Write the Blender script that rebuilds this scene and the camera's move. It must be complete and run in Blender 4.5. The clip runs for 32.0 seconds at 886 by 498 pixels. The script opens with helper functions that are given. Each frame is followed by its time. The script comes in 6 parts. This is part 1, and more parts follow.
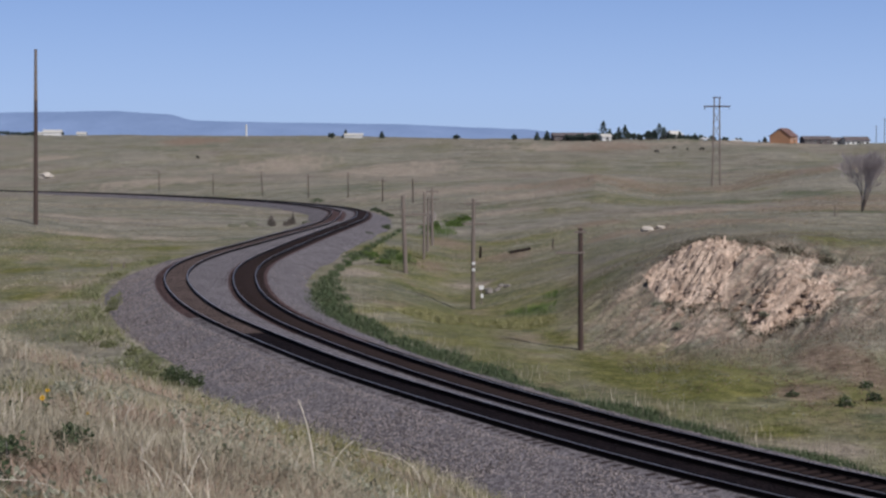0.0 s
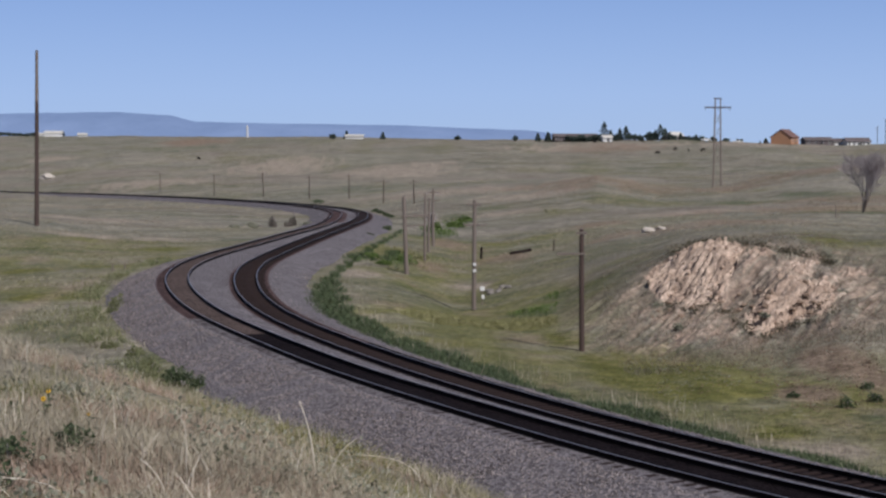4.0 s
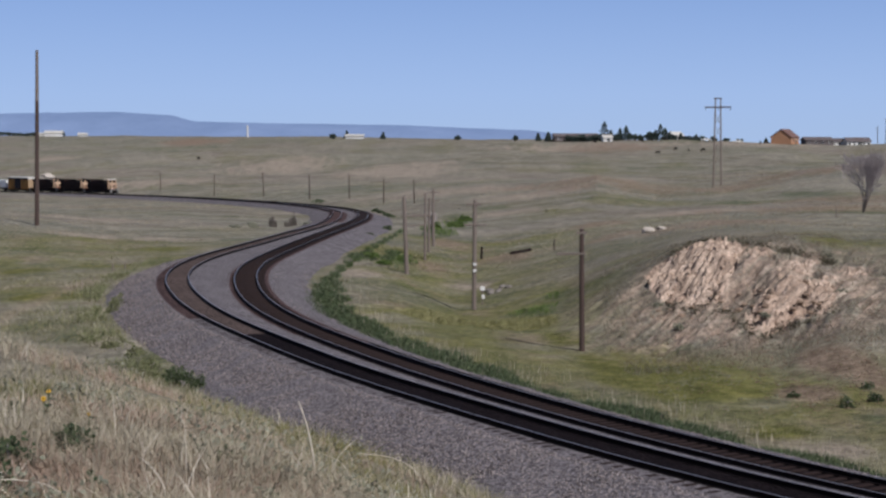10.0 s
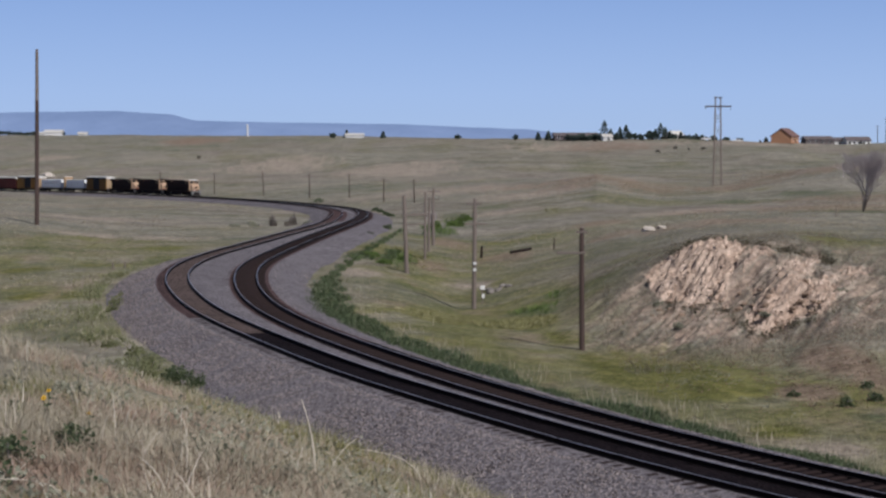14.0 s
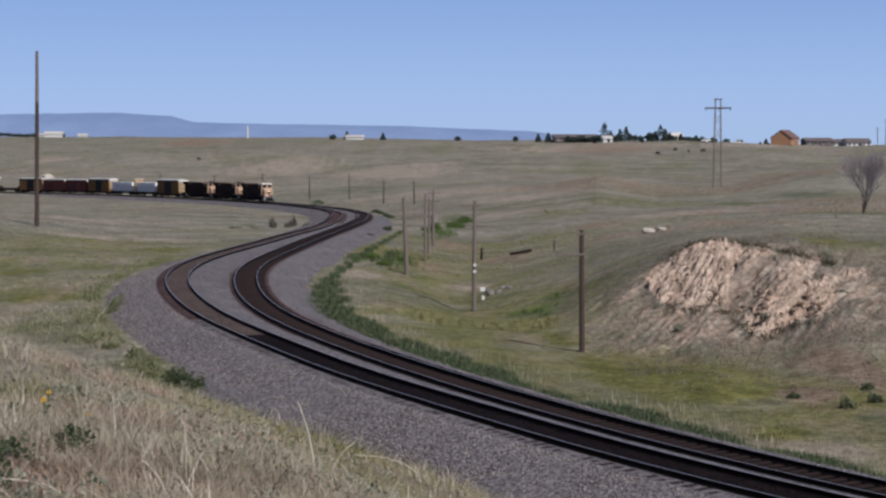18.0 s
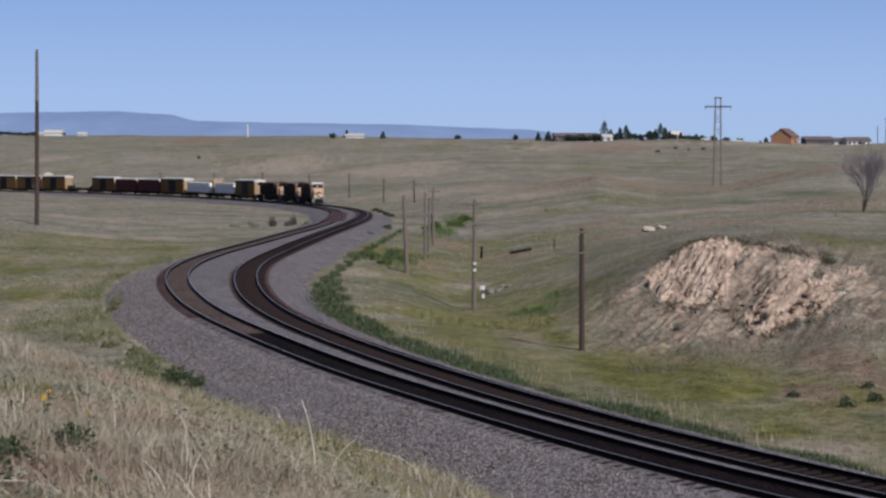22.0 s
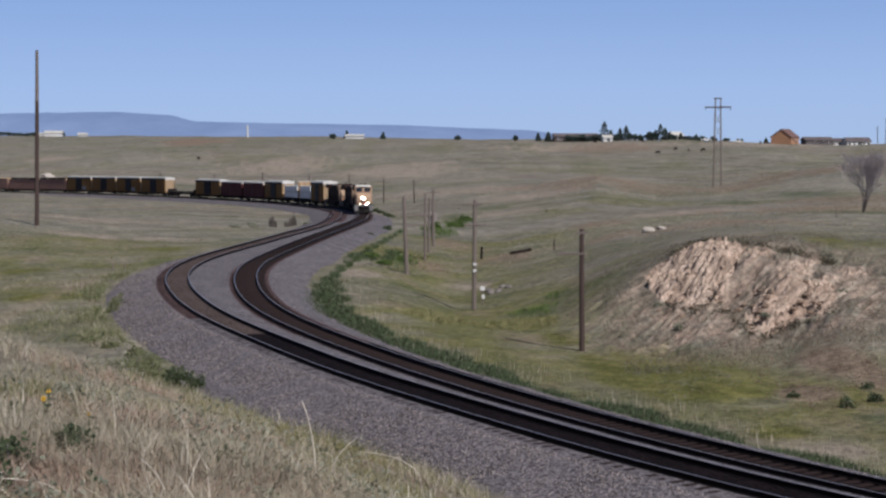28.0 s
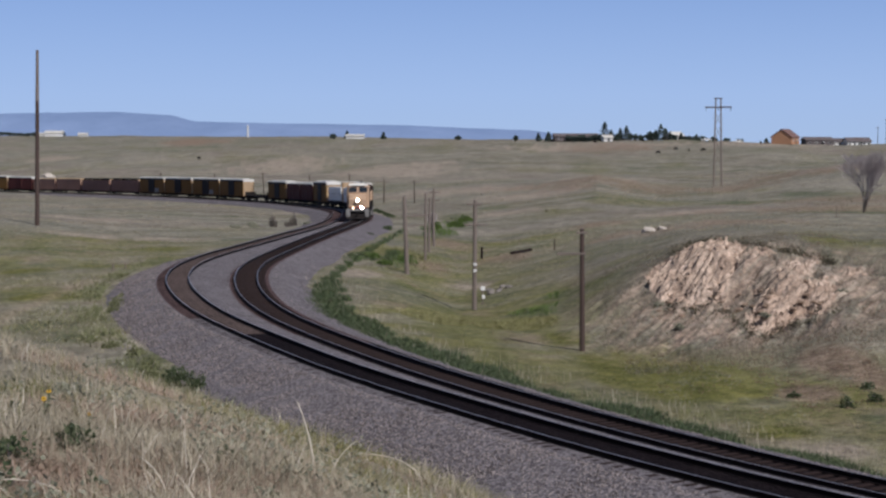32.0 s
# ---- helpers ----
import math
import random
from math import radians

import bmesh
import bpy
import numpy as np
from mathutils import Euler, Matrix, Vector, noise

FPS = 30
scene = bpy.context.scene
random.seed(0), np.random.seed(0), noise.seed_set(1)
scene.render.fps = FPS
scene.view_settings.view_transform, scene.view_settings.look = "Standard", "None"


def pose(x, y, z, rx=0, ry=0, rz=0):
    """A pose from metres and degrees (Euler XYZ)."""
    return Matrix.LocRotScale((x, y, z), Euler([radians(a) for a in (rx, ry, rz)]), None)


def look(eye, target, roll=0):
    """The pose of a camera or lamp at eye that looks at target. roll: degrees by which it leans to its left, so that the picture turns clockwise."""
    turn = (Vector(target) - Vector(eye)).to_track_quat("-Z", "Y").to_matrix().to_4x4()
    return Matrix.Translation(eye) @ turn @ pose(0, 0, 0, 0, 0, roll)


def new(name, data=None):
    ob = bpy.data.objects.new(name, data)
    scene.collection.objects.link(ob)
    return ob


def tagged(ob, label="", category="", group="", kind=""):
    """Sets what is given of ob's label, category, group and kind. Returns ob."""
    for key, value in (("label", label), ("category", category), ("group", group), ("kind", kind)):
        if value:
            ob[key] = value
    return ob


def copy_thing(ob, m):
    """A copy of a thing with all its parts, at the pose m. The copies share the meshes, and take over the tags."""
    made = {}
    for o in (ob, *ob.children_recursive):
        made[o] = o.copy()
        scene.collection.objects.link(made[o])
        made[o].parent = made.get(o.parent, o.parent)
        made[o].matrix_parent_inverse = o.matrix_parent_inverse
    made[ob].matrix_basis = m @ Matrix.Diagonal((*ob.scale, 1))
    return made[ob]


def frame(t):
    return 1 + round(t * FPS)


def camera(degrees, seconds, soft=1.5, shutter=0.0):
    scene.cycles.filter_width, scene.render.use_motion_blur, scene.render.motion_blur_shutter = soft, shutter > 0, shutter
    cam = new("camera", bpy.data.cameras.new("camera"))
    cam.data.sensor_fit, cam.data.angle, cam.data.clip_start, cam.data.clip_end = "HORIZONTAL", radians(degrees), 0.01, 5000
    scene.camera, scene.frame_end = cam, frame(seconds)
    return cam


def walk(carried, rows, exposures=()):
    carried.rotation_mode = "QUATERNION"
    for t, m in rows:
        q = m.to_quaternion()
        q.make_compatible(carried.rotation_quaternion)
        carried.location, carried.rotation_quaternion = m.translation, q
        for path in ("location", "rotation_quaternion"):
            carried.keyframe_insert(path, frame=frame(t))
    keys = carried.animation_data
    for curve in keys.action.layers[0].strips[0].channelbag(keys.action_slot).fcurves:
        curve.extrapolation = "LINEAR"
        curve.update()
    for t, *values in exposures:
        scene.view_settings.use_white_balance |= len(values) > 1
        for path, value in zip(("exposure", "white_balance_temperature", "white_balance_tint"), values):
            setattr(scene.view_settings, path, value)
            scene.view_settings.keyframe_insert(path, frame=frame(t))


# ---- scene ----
EYE = (0.0, 0.0, 10.0)
TILT = -3.67  # degrees below the level

# the camera stands on the bank and sways by a hair: seconds, turn to the right and tilt up in degrees
SWAY = [(0, 0.04, 0), (0.5, 0.04, -0.01), (1, 0.04, -0.02), (3, 0.04, -0.02), (3.5, 0.0, 0.04), (4.5, 0.02, 0.02), (5.5, 0.04, -0.02), (6, 0.04, -0.02),
        (6.5, 0.0, 0.06), (7, 0.0, 0.03), (7.5, -0.02, 0.06), (8, 0, 0.01), (9, 0, 0.01), (10, 0, 0.03), (11, 0, 0.01),
        (12, -0.02, 0.04), (13, -0.02, 0.03), (13.5, 0, 0.0), (14, 0, 0.0), (14.5, 0, -0.02), (15.5, 0, -0.02), (16.5, 0, -0.02), (17.5, 0.03, -0.01),
        (18, 0, 0.06), (18.5, -0.02, 0.1), (19, -0.02, 0.06), (20, -0.02, 0.06), (21, -0.01, 0.03), (22, 0, 0.01), (23, 0, 0.01),
        (24, 0, 0.0), (25, 0, -0.02), (25.5, 0, -0.02), (26.5, 0.02, -0.03), (27.5, 0.02, -0.04), (28, 0, 0.03), (29, 0, 0.01), (30, 0, 0.01),
        (30.5, 0.0, -0.02), (31, 0, 0.0), (31.5, 0, 0.04), (32, -0.01, 0.03)]

cam = camera(30.26, 32.0, soft=2.5)
walk(cam, [(t, pose(*EYE, 90 + TILT + up, 0, 0.04 - right)) for t, right, up in SWAY])

# ---- daylight: a clear morning, the sun to the right of the line and a little behind the camera ----
SUN_TO = Vector((0.40, -0.593, 0.70)).normalized()
world = bpy.data.worlds.new("sky")
scene.world = world
world.use_nodes = True
wt = world.node_tree
sky = wt.nodes.new("ShaderNodeTexSky")
sky.sky_type, sky.sun_disc = "NISHITA", False
sky.sun_elevation = math.asin(SUN_TO.z)
sky.sun_rotation = math.atan2(SUN_TO.x, SUN_TO.y)
sky.altitude, sky.air_density, sky.dust_density, sky.ozone_density = 2000, 0.8, 0.0, 3.0
bg = wt.nodes["Background"]
bg.inputs["Strength"].default_value = 0.07
tint = wt.nodes.new("ShaderNodeMix")
tint.data_type, tint.blend_type = "RGBA", "MULTIPLY"
tint.inputs["Factor"].default_value, tint.inputs["B"].default_value = 1.0, (0.435, 0.475, 0.62, 1)
wt.links.new(sky.outputs["Color"], tint.inputs["A"])
# dry air: the belt above the horizon stays a plain pale blue
way = wt.nodes.new("ShaderNodeTexCoord")
split = wt.nodes.new("ShaderNodeSeparateXYZ")
wt.links.new(way.outputs["Generated"], split.inputs["Vector"])
belt = wt.nodes.new("ShaderNodeMapRange")
belt.inputs["From Min"].default_value, belt.inputs["From Max"].default_value = 0.03, 0.26
belt.inputs["To Min"].default_value, belt.inputs["To Max"].default_value = 0.9, 0.0
wt.links.new(split.outputs["Z"], belt.inputs["Value"])
lower = wt.nodes.new("ShaderNodeMapRange")
lower.inputs["From Min"].default_value, lower.inputs["From Max"].default_value = 0.0, 0.09
wt.links.new(split.outputs["Z"], lower.inputs["Value"])
blue = wt.nodes.new("ShaderNodeMix")
blue.data_type = "RGBA"
blue.inputs["A"].default_value, blue.inputs["B"].default_value = (5.7, 7.75, 11.7, 1), (4.7, 7.2, 13.0, 1)
wt.links.new(lower.outputs["Result"], blue.inputs["Factor"])
air = wt.nodes.new("ShaderNodeMix")
air.data_type = "RGBA"
wt.links.new(belt.outputs["Result"], air.inputs["Factor"])
wt.links.new(tint.outputs["Result"], air.inputs["A"])
wt.links.new(blue.outputs["Result"], air.inputs["B"])
wt.links.new(air.outputs["Result"], bg.inputs["Color"])
sun = new("sun", bpy.data.lights.new("sun", "SUN"))
sun.data.energy, sun.data.angle, sun.data.color = 4.3, radians(0.53), (1.0, 0.96, 0.93)
sun.matrix_world = look(SUN_TO * 100, (0, 0, 0))
scene.view_settings.exposure = 0.0


# ---- materials ----
def material(name, color, rough=0.8, metal=0.0, vary=0.25, scale=3.0, bump=0.15, second=None, coords="Object", spec=0.3):
    """Base colour broken by two noises, coarse and fine, and a fine relief. scale: features per metre."""
    m = bpy.data.materials.new(name)
    m.use_nodes = True
    nt = m.node_tree
    b = nt.nodes["Principled BSDF"]
    b.inputs["Roughness"].default_value, b.inputs["Metallic"].default_value = rough, metal
    b.inputs["Specular IOR Level"].default_value = spec
    tc = nt.nodes.new("ShaderNodeTexCoord")
    coarse, fine = nt.nodes.new("ShaderNodeTexNoise"), nt.nodes.new("ShaderNodeTexNoise")
    for n, s in ((coarse, scale * 0.3), (fine, scale * 4)):
        n.inputs["Scale"].default_value, n.inputs["Detail"].default_value = s, 5
        nt.links.new(tc.outputs[coords], n.inputs["Vector"])
    mix = nt.nodes.new("ShaderNodeMix")
    mix.data_type = "RGBA"
    dark = second or tuple(c * (1 - vary) for c in color)
    mix.inputs["A"].default_value, mix.inputs["B"].default_value = (*dark, 1), (*color, 1)
    add = nt.nodes.new("ShaderNodeMath")
    add.operation = "MULTIPLY_ADD"
    add.inputs[1].default_value = 0.5
    nt.links.new(fine.outputs["Fac"], add.inputs[0])
    half = nt.nodes.new("ShaderNodeMath")
    half.operation = "MULTIPLY_ADD"
    half.inputs[1].default_value, half.inputs[2].default_value = 1.4, -0.45
    nt.links.new(coarse.outputs["Fac"], half.inputs[0])
    nt.links.new(half.outputs[0], add.inputs[2])
    add.use_clamp = True
    nt.links.new(add.outputs[0], mix.inputs["Factor"])
    nt.links.new(mix.outputs["Result"], b.inputs["Base Color"])
    if bump:
        bn = nt.nodes.new("ShaderNodeBump")
        bn.inputs["Strength"].default_value, bn.inputs["Distance"].default_value = bump, 0.02
        nt.links.new(fine.outputs["Fac"], bn.inputs["Height"])
        nt.links.new(bn.outputs["Normal"], b.inputs["Normal"])
    return m


def island_material(name, low, high, rough=0.85, soft=0.3):
    """Leaves and blades: each loose piece takes its own tone between two colours."""
    m = bpy.data.materials.new(name)
    m.use_nodes = True
    nt = m.node_tree
    b = nt.nodes["Principled BSDF"]
    b.inputs["Roughness"].default_value = rough
    b.inputs["Specular IOR Level"].default_value = 0.2
    g = nt.nodes.new("ShaderNodeNewGeometry")
    ramp = nt.nodes.new("ShaderNodeMix")
    ramp.data_type = "RGBA"
    ramp.inputs["A"].default_value, ramp.inputs["B"].default_value = (*low, 1), (*high, 1)
    nt.links.new(g.outputs["Random Per Island"], ramp.inputs["Factor"])
    nt.links.new(ramp.outputs["Result"], b.inputs["Base Color"])
    tr = nt.nodes.new("ShaderNodeBsdfTranslucent")
    nt.links.new(ramp.outputs["Result"], tr.inputs["Color"])
    mx = nt.nodes.new("ShaderNodeMixShader")
    mx.inputs["Fac"].default_value = soft
    nt.links.new(b.outputs[0], mx.inputs[1])
    nt.links.new(tr.outputs[0], mx.inputs[2])
    nt.links.new(mx.outputs[0], nt.nodes["Material Output"].inputs["Surface"])
    return m


def glow(name, color, strength):
    m = bpy.data.materials.new(name)
    m.use_nodes = True
    b = m.node_tree.nodes["Principled BSDF"]
    b.inputs["Emission Color"].default_value, b.inputs["Emission Strength"].default_value = (*color, 1), strength
    return m


def ground_material():
    """Dry prairie: straw, olive and bare earth in drifts; two painted weights set where meadow and bare soil prevail."""
    m = bpy.data.materials.new("prairie")
    m.use_nodes = True
    nt = m.node_tree
    b = nt.nodes["Principled BSDF"]
    b.inputs["Roughness"].default_value, b.inputs["Specular IOR Level"].default_value = 0.95, 0.1
    geo = nt.nodes.new("ShaderNodeNewGeometry")

    def noise_at(scale, detail=6, stretch=None, rough=0.6):
        n = nt.nodes.new("ShaderNodeTexNoise")
        n.inputs["Scale"].default_value, n.inputs["Detail"].default_value, n.inputs["Roughness"].default_value = scale, detail, rough
        if stretch:
            mp = nt.nodes.new("ShaderNodeMapping")
            mp.inputs["Scale"].default_value = stretch
            nt.links.new(geo.outputs["Position"], mp.inputs["Vector"])
            nt.links.new(mp.outputs["Vector"], n.inputs["Vector"])
        else:
            nt.links.new(geo.outputs["Position"], n.inputs["Vector"])
        return n.outputs["Fac"]

    def steps(fac, lo, hi):
        r = nt.nodes.new("ShaderNodeMapRange")
        r.inputs["From Min"].default_value, r.inputs["From Max"].default_value = lo, hi
        nt.links.new(fac, r.inputs["Value"])
        return r.outputs["Result"]

    def mixed(fac, a, bcol):
        x = nt.nodes.new("ShaderNodeMix")
        x.data_type = "RGBA"
        for key, v in (("A", a), ("B", bcol)):
            if isinstance(v, tuple):
                x.inputs[key].default_value = (*v, 1)
            else:
                nt.links.new(v, x.inputs[key])
        nt.links.new(fac, x.inputs["Factor"])
        return x.outputs["Result"]

    def weight(name):
        a = nt.nodes.new("ShaderNodeAttribute")
        a.attribute_name = name
        return a.outputs["Fac"]

    def product(a, bv, k=1.0, clamp=True):
        x = nt.nodes.new("ShaderNodeMath")
        x.operation, x.use_clamp = "MULTIPLY", clamp
        nt.links.new(a, x.inputs[0])
        if bv is None:
            x.inputs[1].default_value = k
        else:
            nt.links.new(bv, x.inputs[1])
        return x.outputs[0]

    straw, olive, brown = (0.3, 0.28, 0.245), (0.16, 0.17, 0.138), (0.24, 0.2, 0.18)
    col = mixed(steps(noise_at(0.02, 6, (0.5, 0.9, 1)), 0.4, 0.62), olive, straw)
    col = mixed(product(steps(noise_at(0.017, 7, (0.6, 0.7, 1), 0.6), 0.45, 0.57), None, 0.85), col, brown)
    col = mixed(product(steps(noise_at(0.011, 6, (0.8, 0.9, 1)), 0.46, 0.58), None, 0.6), col, (0.142, 0.155, 0.12))
    col = mixed(product(steps(noise_at(0.16, 8, (0.5, 0.9, 1), 0.68), 0.46, 0.6), None, 0.6), col, (0.125, 0.125, 0.085))
    col = mixed(product(steps(noise_at(0.085, 8, (0.5, 1.0, 1), 0.62), 0.46, 0.6), None, 0.55), col, (0.33, 0.3, 0.255))
    col = mixed(product(steps(noise_at(0.2, 8, (0.6, 0.8, 1), 0.7), 0.46, 0.58), None, 0.6), col, (0.35, 0.32, 0.265))
    col = mixed(product(steps(noise_at(0.6, 8, (0.8, 0.5, 1), 0.7), 0.45, 0.62), None, 0.35), col, (0.15, 0.138, 0.1))
    green = mixed(steps(noise_at(0.12, 6, (1, 0.6, 1)), 0.35, 0.65), (0.105, 0.118, 0.05), (0.195, 0.187, 0.085))
    green = mixed(steps(noise_at(0.09, 5, (1, 0.5, 1)), 0.48, 0.6), green, (0.185, 0.18, 0.07))
    green = mixed(product(steps(noise_at(0.25, 6, (1, 0.5, 1)), 0.53, 0.66), None, 0.7), green, (0.28, 0.22, 0.16))
    col = mixed(product(weight("meadow"), steps(noise_at(0.2, 5), 0.2, 0.55)), col, green)
    col = mixed(weight("pale"), col, mixed(steps(noise_at(0.5, 7), 0.35, 0.65), (0.29, 0.24, 0.2), (0.4, 0.345, 0.29)))
    col = mixed(weight("lush"), col, mixed(steps(noise_at(0.7, 7), 0.35, 0.65), (0.112, 0.12, 0.036), (0.18, 0.17, 0.06)))
    col = mixed(weight("weedy"), col, mixed(steps(noise_at(0.9, 7), 0.35, 0.65), (0.045, 0.07, 0.033), (0.115, 0.14, 0.065)))
    runnel = nt.nodes.new("ShaderNodeCombineXYZ")
    nt.links.new(weight("across"), runnel.inputs[0])
    part_xyz = nt.nodes.new("ShaderNodeSeparateXYZ")
    nt.links.new(geo.outputs["Position"], part_xyz.inputs[0])
    nt.links.new(product(part_xyz.outputs[1], None, 0.16, False), runnel.inputs[1])

    def streaks(scale, lo, hi):
        n = nt.nodes.new("ShaderNodeTexNoise")
        n.inputs["Scale"].default_value, n.inputs["Detail"].default_value, n.inputs["Roughness"].default_value = scale, 6, 0.65
        nt.links.new(runnel.outputs[0], n.inputs["Vector"])
        return steps(n.outputs["Fac"], lo, hi)

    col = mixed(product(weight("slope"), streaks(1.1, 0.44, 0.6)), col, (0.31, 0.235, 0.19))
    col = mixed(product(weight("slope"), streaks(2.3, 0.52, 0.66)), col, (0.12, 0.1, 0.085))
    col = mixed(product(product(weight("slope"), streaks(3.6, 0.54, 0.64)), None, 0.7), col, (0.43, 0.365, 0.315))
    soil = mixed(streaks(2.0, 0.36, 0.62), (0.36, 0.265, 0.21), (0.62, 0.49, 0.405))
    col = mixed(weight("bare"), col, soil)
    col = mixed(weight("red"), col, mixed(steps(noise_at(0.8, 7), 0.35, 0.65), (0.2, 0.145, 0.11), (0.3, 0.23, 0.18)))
    # shade of crevices and cracks is painted into the soil as dark streaks
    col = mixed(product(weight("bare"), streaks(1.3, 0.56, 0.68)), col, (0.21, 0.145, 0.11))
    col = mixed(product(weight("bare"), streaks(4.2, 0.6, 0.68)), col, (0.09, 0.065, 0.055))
    # tufts and gaps between them: a fine and a coarser grain that keep the hue
    for scale, low, high in ((2.6, 0.5, 1.3), (0.7, 0.72, 1.2), (9.0, 0.7, 1.2)):
        grain = nt.nodes.new("ShaderNodeMapRange")
        grain.inputs["From Min"].default_value, grain.inputs["From Max"].default_value = 0.3, 0.7
        grain.inputs["To Min"].default_value, grain.inputs["To Max"].default_value = low, high
        nt.links.new(noise_at(scale, 5), grain.inputs["Value"])
        shade = nt.nodes.new("ShaderNodeMix")
        shade.data_type, shade.blend_type = "RGBA", "MULTIPLY"
        shade.inputs["Factor"].default_value = 1.0
        nt.links.new(col, shade.inputs["A"])
        nt.links.new(grain.outputs["Result"], shade.inputs["B"])
        col = shade.outputs["Result"]
    nt.links.new(col, b.inputs["Base Color"])
    bn = nt.nodes.new("ShaderNodeBump")
    bn.inputs["Strength"].default_value, bn.inputs["Distance"].default_value = 0.6, 0.2
    relief = nt.nodes.new("ShaderNodeMath")
    relief.operation = "ADD"
    nt.links.new(noise_at(2.4, 10, None, 0.72), relief.inputs[0])
    nt.links.new(product(weight("bare"), streaks(2.6, 0.3, 0.7)), relief.inputs[1])
    nt.links.new(relief.outputs[0], bn.inputs["Height"])
    nt.links.new(bn.outputs["Normal"], b.inputs["Normal"])
    return m


M_GROUND = ground_material()


def ballast_material(name, low, high):
    """Crushed stone: every cell a stone of its own tone, over slow drifts of dust."""
    m = bpy.data.materials.new(name)
    m.use_nodes = True
    nt = m.node_tree
    b = nt.nodes["Principled BSDF"]
    b.inputs["Roughness"].default_value, b.inputs["Specular IOR Level"].default_value = 1.0, 0.02
    geo = nt.nodes.new("ShaderNodeNewGeometry")
    cell = nt.nodes.new("ShaderNodeTexVoronoi")
    cell.inputs["Scale"].default_value = 11
    drift = nt.nodes.new("ShaderNodeTexNoise")
    drift.inputs["Scale"].default_value, drift.inputs["Detail"].default_value = 0.5, 6
    for n in (cell, drift):
        nt.links.new(geo.outputs["Position"], n.inputs["Vector"])
    sep = nt.nodes.new("ShaderNodeSeparateColor")
    nt.links.new(cell.outputs["Color"], sep.inputs["Color"])
    mix = nt.nodes.new("ShaderNodeMix")
    mix.data_type = "RGBA"
    mix.inputs["A"].default_value, mix.inputs["B"].default_value = (*low, 1), (*high, 1)
    nt.links.new(sep.outputs[0], mix.inputs["Factor"])
    dust = nt.nodes.new("ShaderNodeMix")
    dust.data_type, dust.blend_type = "RGBA", "MULTIPLY"
    dust.inputs["Factor"].default_value = 0.5
    ramp = nt.nodes.new("ShaderNodeMapRange")
    ramp.inputs["From Min"].default_value, ramp.inputs["From Max"].default_value, ramp.inputs["To Min"].default_value = 0.3, 0.7, 0.55
    nt.links.new(drift.outputs["Fac"], ramp.inputs["Value"])
    nt.links.new(mix.outputs["Result"], dust.inputs["A"])
    nt.links.new(ramp.outputs["Result"], dust.inputs["B"])
    nt.links.new(dust.outputs["Result"], b.inputs["Base Color"])
    bn = nt.nodes.new("ShaderNodeBump")
    bn.inputs["Strength"].default_value, bn.inputs["Distance"].default_value = 0.8, 0.05
    nt.links.new(cell.outputs["Distance"], bn.inputs["Height"])
    nt.links.new(bn.outputs["Normal"], b.inputs["Normal"])
    return m


M_BALLAST = ballast_material("ballast", (0.075, 0.069, 0.079), (0.241, 0.222, 0.246))
M_BROWNED = ballast_material("rust_stained_ballast", (0.045, 0.034, 0.033), (0.15, 0.115, 0.11))
# near-black stone, laid only between the rails of the nearer stretch
M_BLACK_BED = ballast_material("near_black_ballast", (0.005, 0.0045, 0.006), (0.022, 0.017, 0.02))
M_OILED = ballast_material("oil_darkened_ballast", (0.042, 0.028, 0.03), (0.13, 0.088, 0.09))
M_SHED = material("weathered_orange_siding", (0.43, 0.235, 0.14), 0.8, 0, 0.25, 0.6, 0.05)
M_SHINGLE = material("dark_shingles", (0.14, 0.118, 0.122), 0.9, 0, 0.3, 0.8, 0.1)
M_BARNROOF = material("faded_red_shingles", (0.19, 0.115, 0.105), 0.9, 0, 0.3, 0.8, 0.1)
# a mild blue distance haze is mixed into the needle colours
M_CONIFER = island_material("conifer_needles", (0.04, 0.056, 0.052), (0.075, 0.1, 0.085), 0.9, 0.1)
M_LEAF = island_material("weed_leaves", (0.04, 0.068, 0.038), (0.125, 0.15, 0.08), 0.8, 0.25)
M_DITCH = island_material("ditch_leaves", (0.07, 0.12, 0.035), (0.165, 0.225, 0.07), 0.85, 0.25)
M_EARTH = island_material("broken_earth", (0.33, 0.24, 0.19), (0.56, 0.44, 0.355), 0.95, 0.0)
M_SCRUB = island_material("scrub_leaves", (0.05, 0.045, 0.032), (0.14, 0.125, 0.085), 0.9, 0.15)
M_HERB = island_material("herb_leaves", (0.12, 0.14, 0.07), (0.25, 0.255, 0.14), 0.85, 0.2)
M_SAGE = island_material("sage_leaves", (0.2, 0.205, 0.15), (0.35, 0.35, 0.28), 0.9, 0.15)
M_STRAW = island_material("dry_grass", (0.28, 0.245, 0.185), (0.61, 0.55, 0.435), 0.8, 0.35)
M_OLIVEGRASS = island_material("half_dry_grass", (0.18, 0.185, 0.085), (0.33, 0.305, 0.17), 0.8, 0.2)
M_FIELD = island_material("field_grass_blades", (0.25, 0.215, 0.155), (0.44, 0.385, 0.29), 0.9, 0.15)
M_DEADGREY = island_material("dead_grey_brush", (0.1, 0.088, 0.078), (0.22, 0.195, 0.175), 0.95, 0.1)
M_RUSSET = island_material("russet_grass", (0.3, 0.215, 0.165), (0.5, 0.385, 0.31), 0.85, 0.25)
M_BANKGREEN = island_material("olive_bank_grass", (0.13, 0.135, 0.05), (0.29, 0.27, 0.125), 0.8, 0.25)
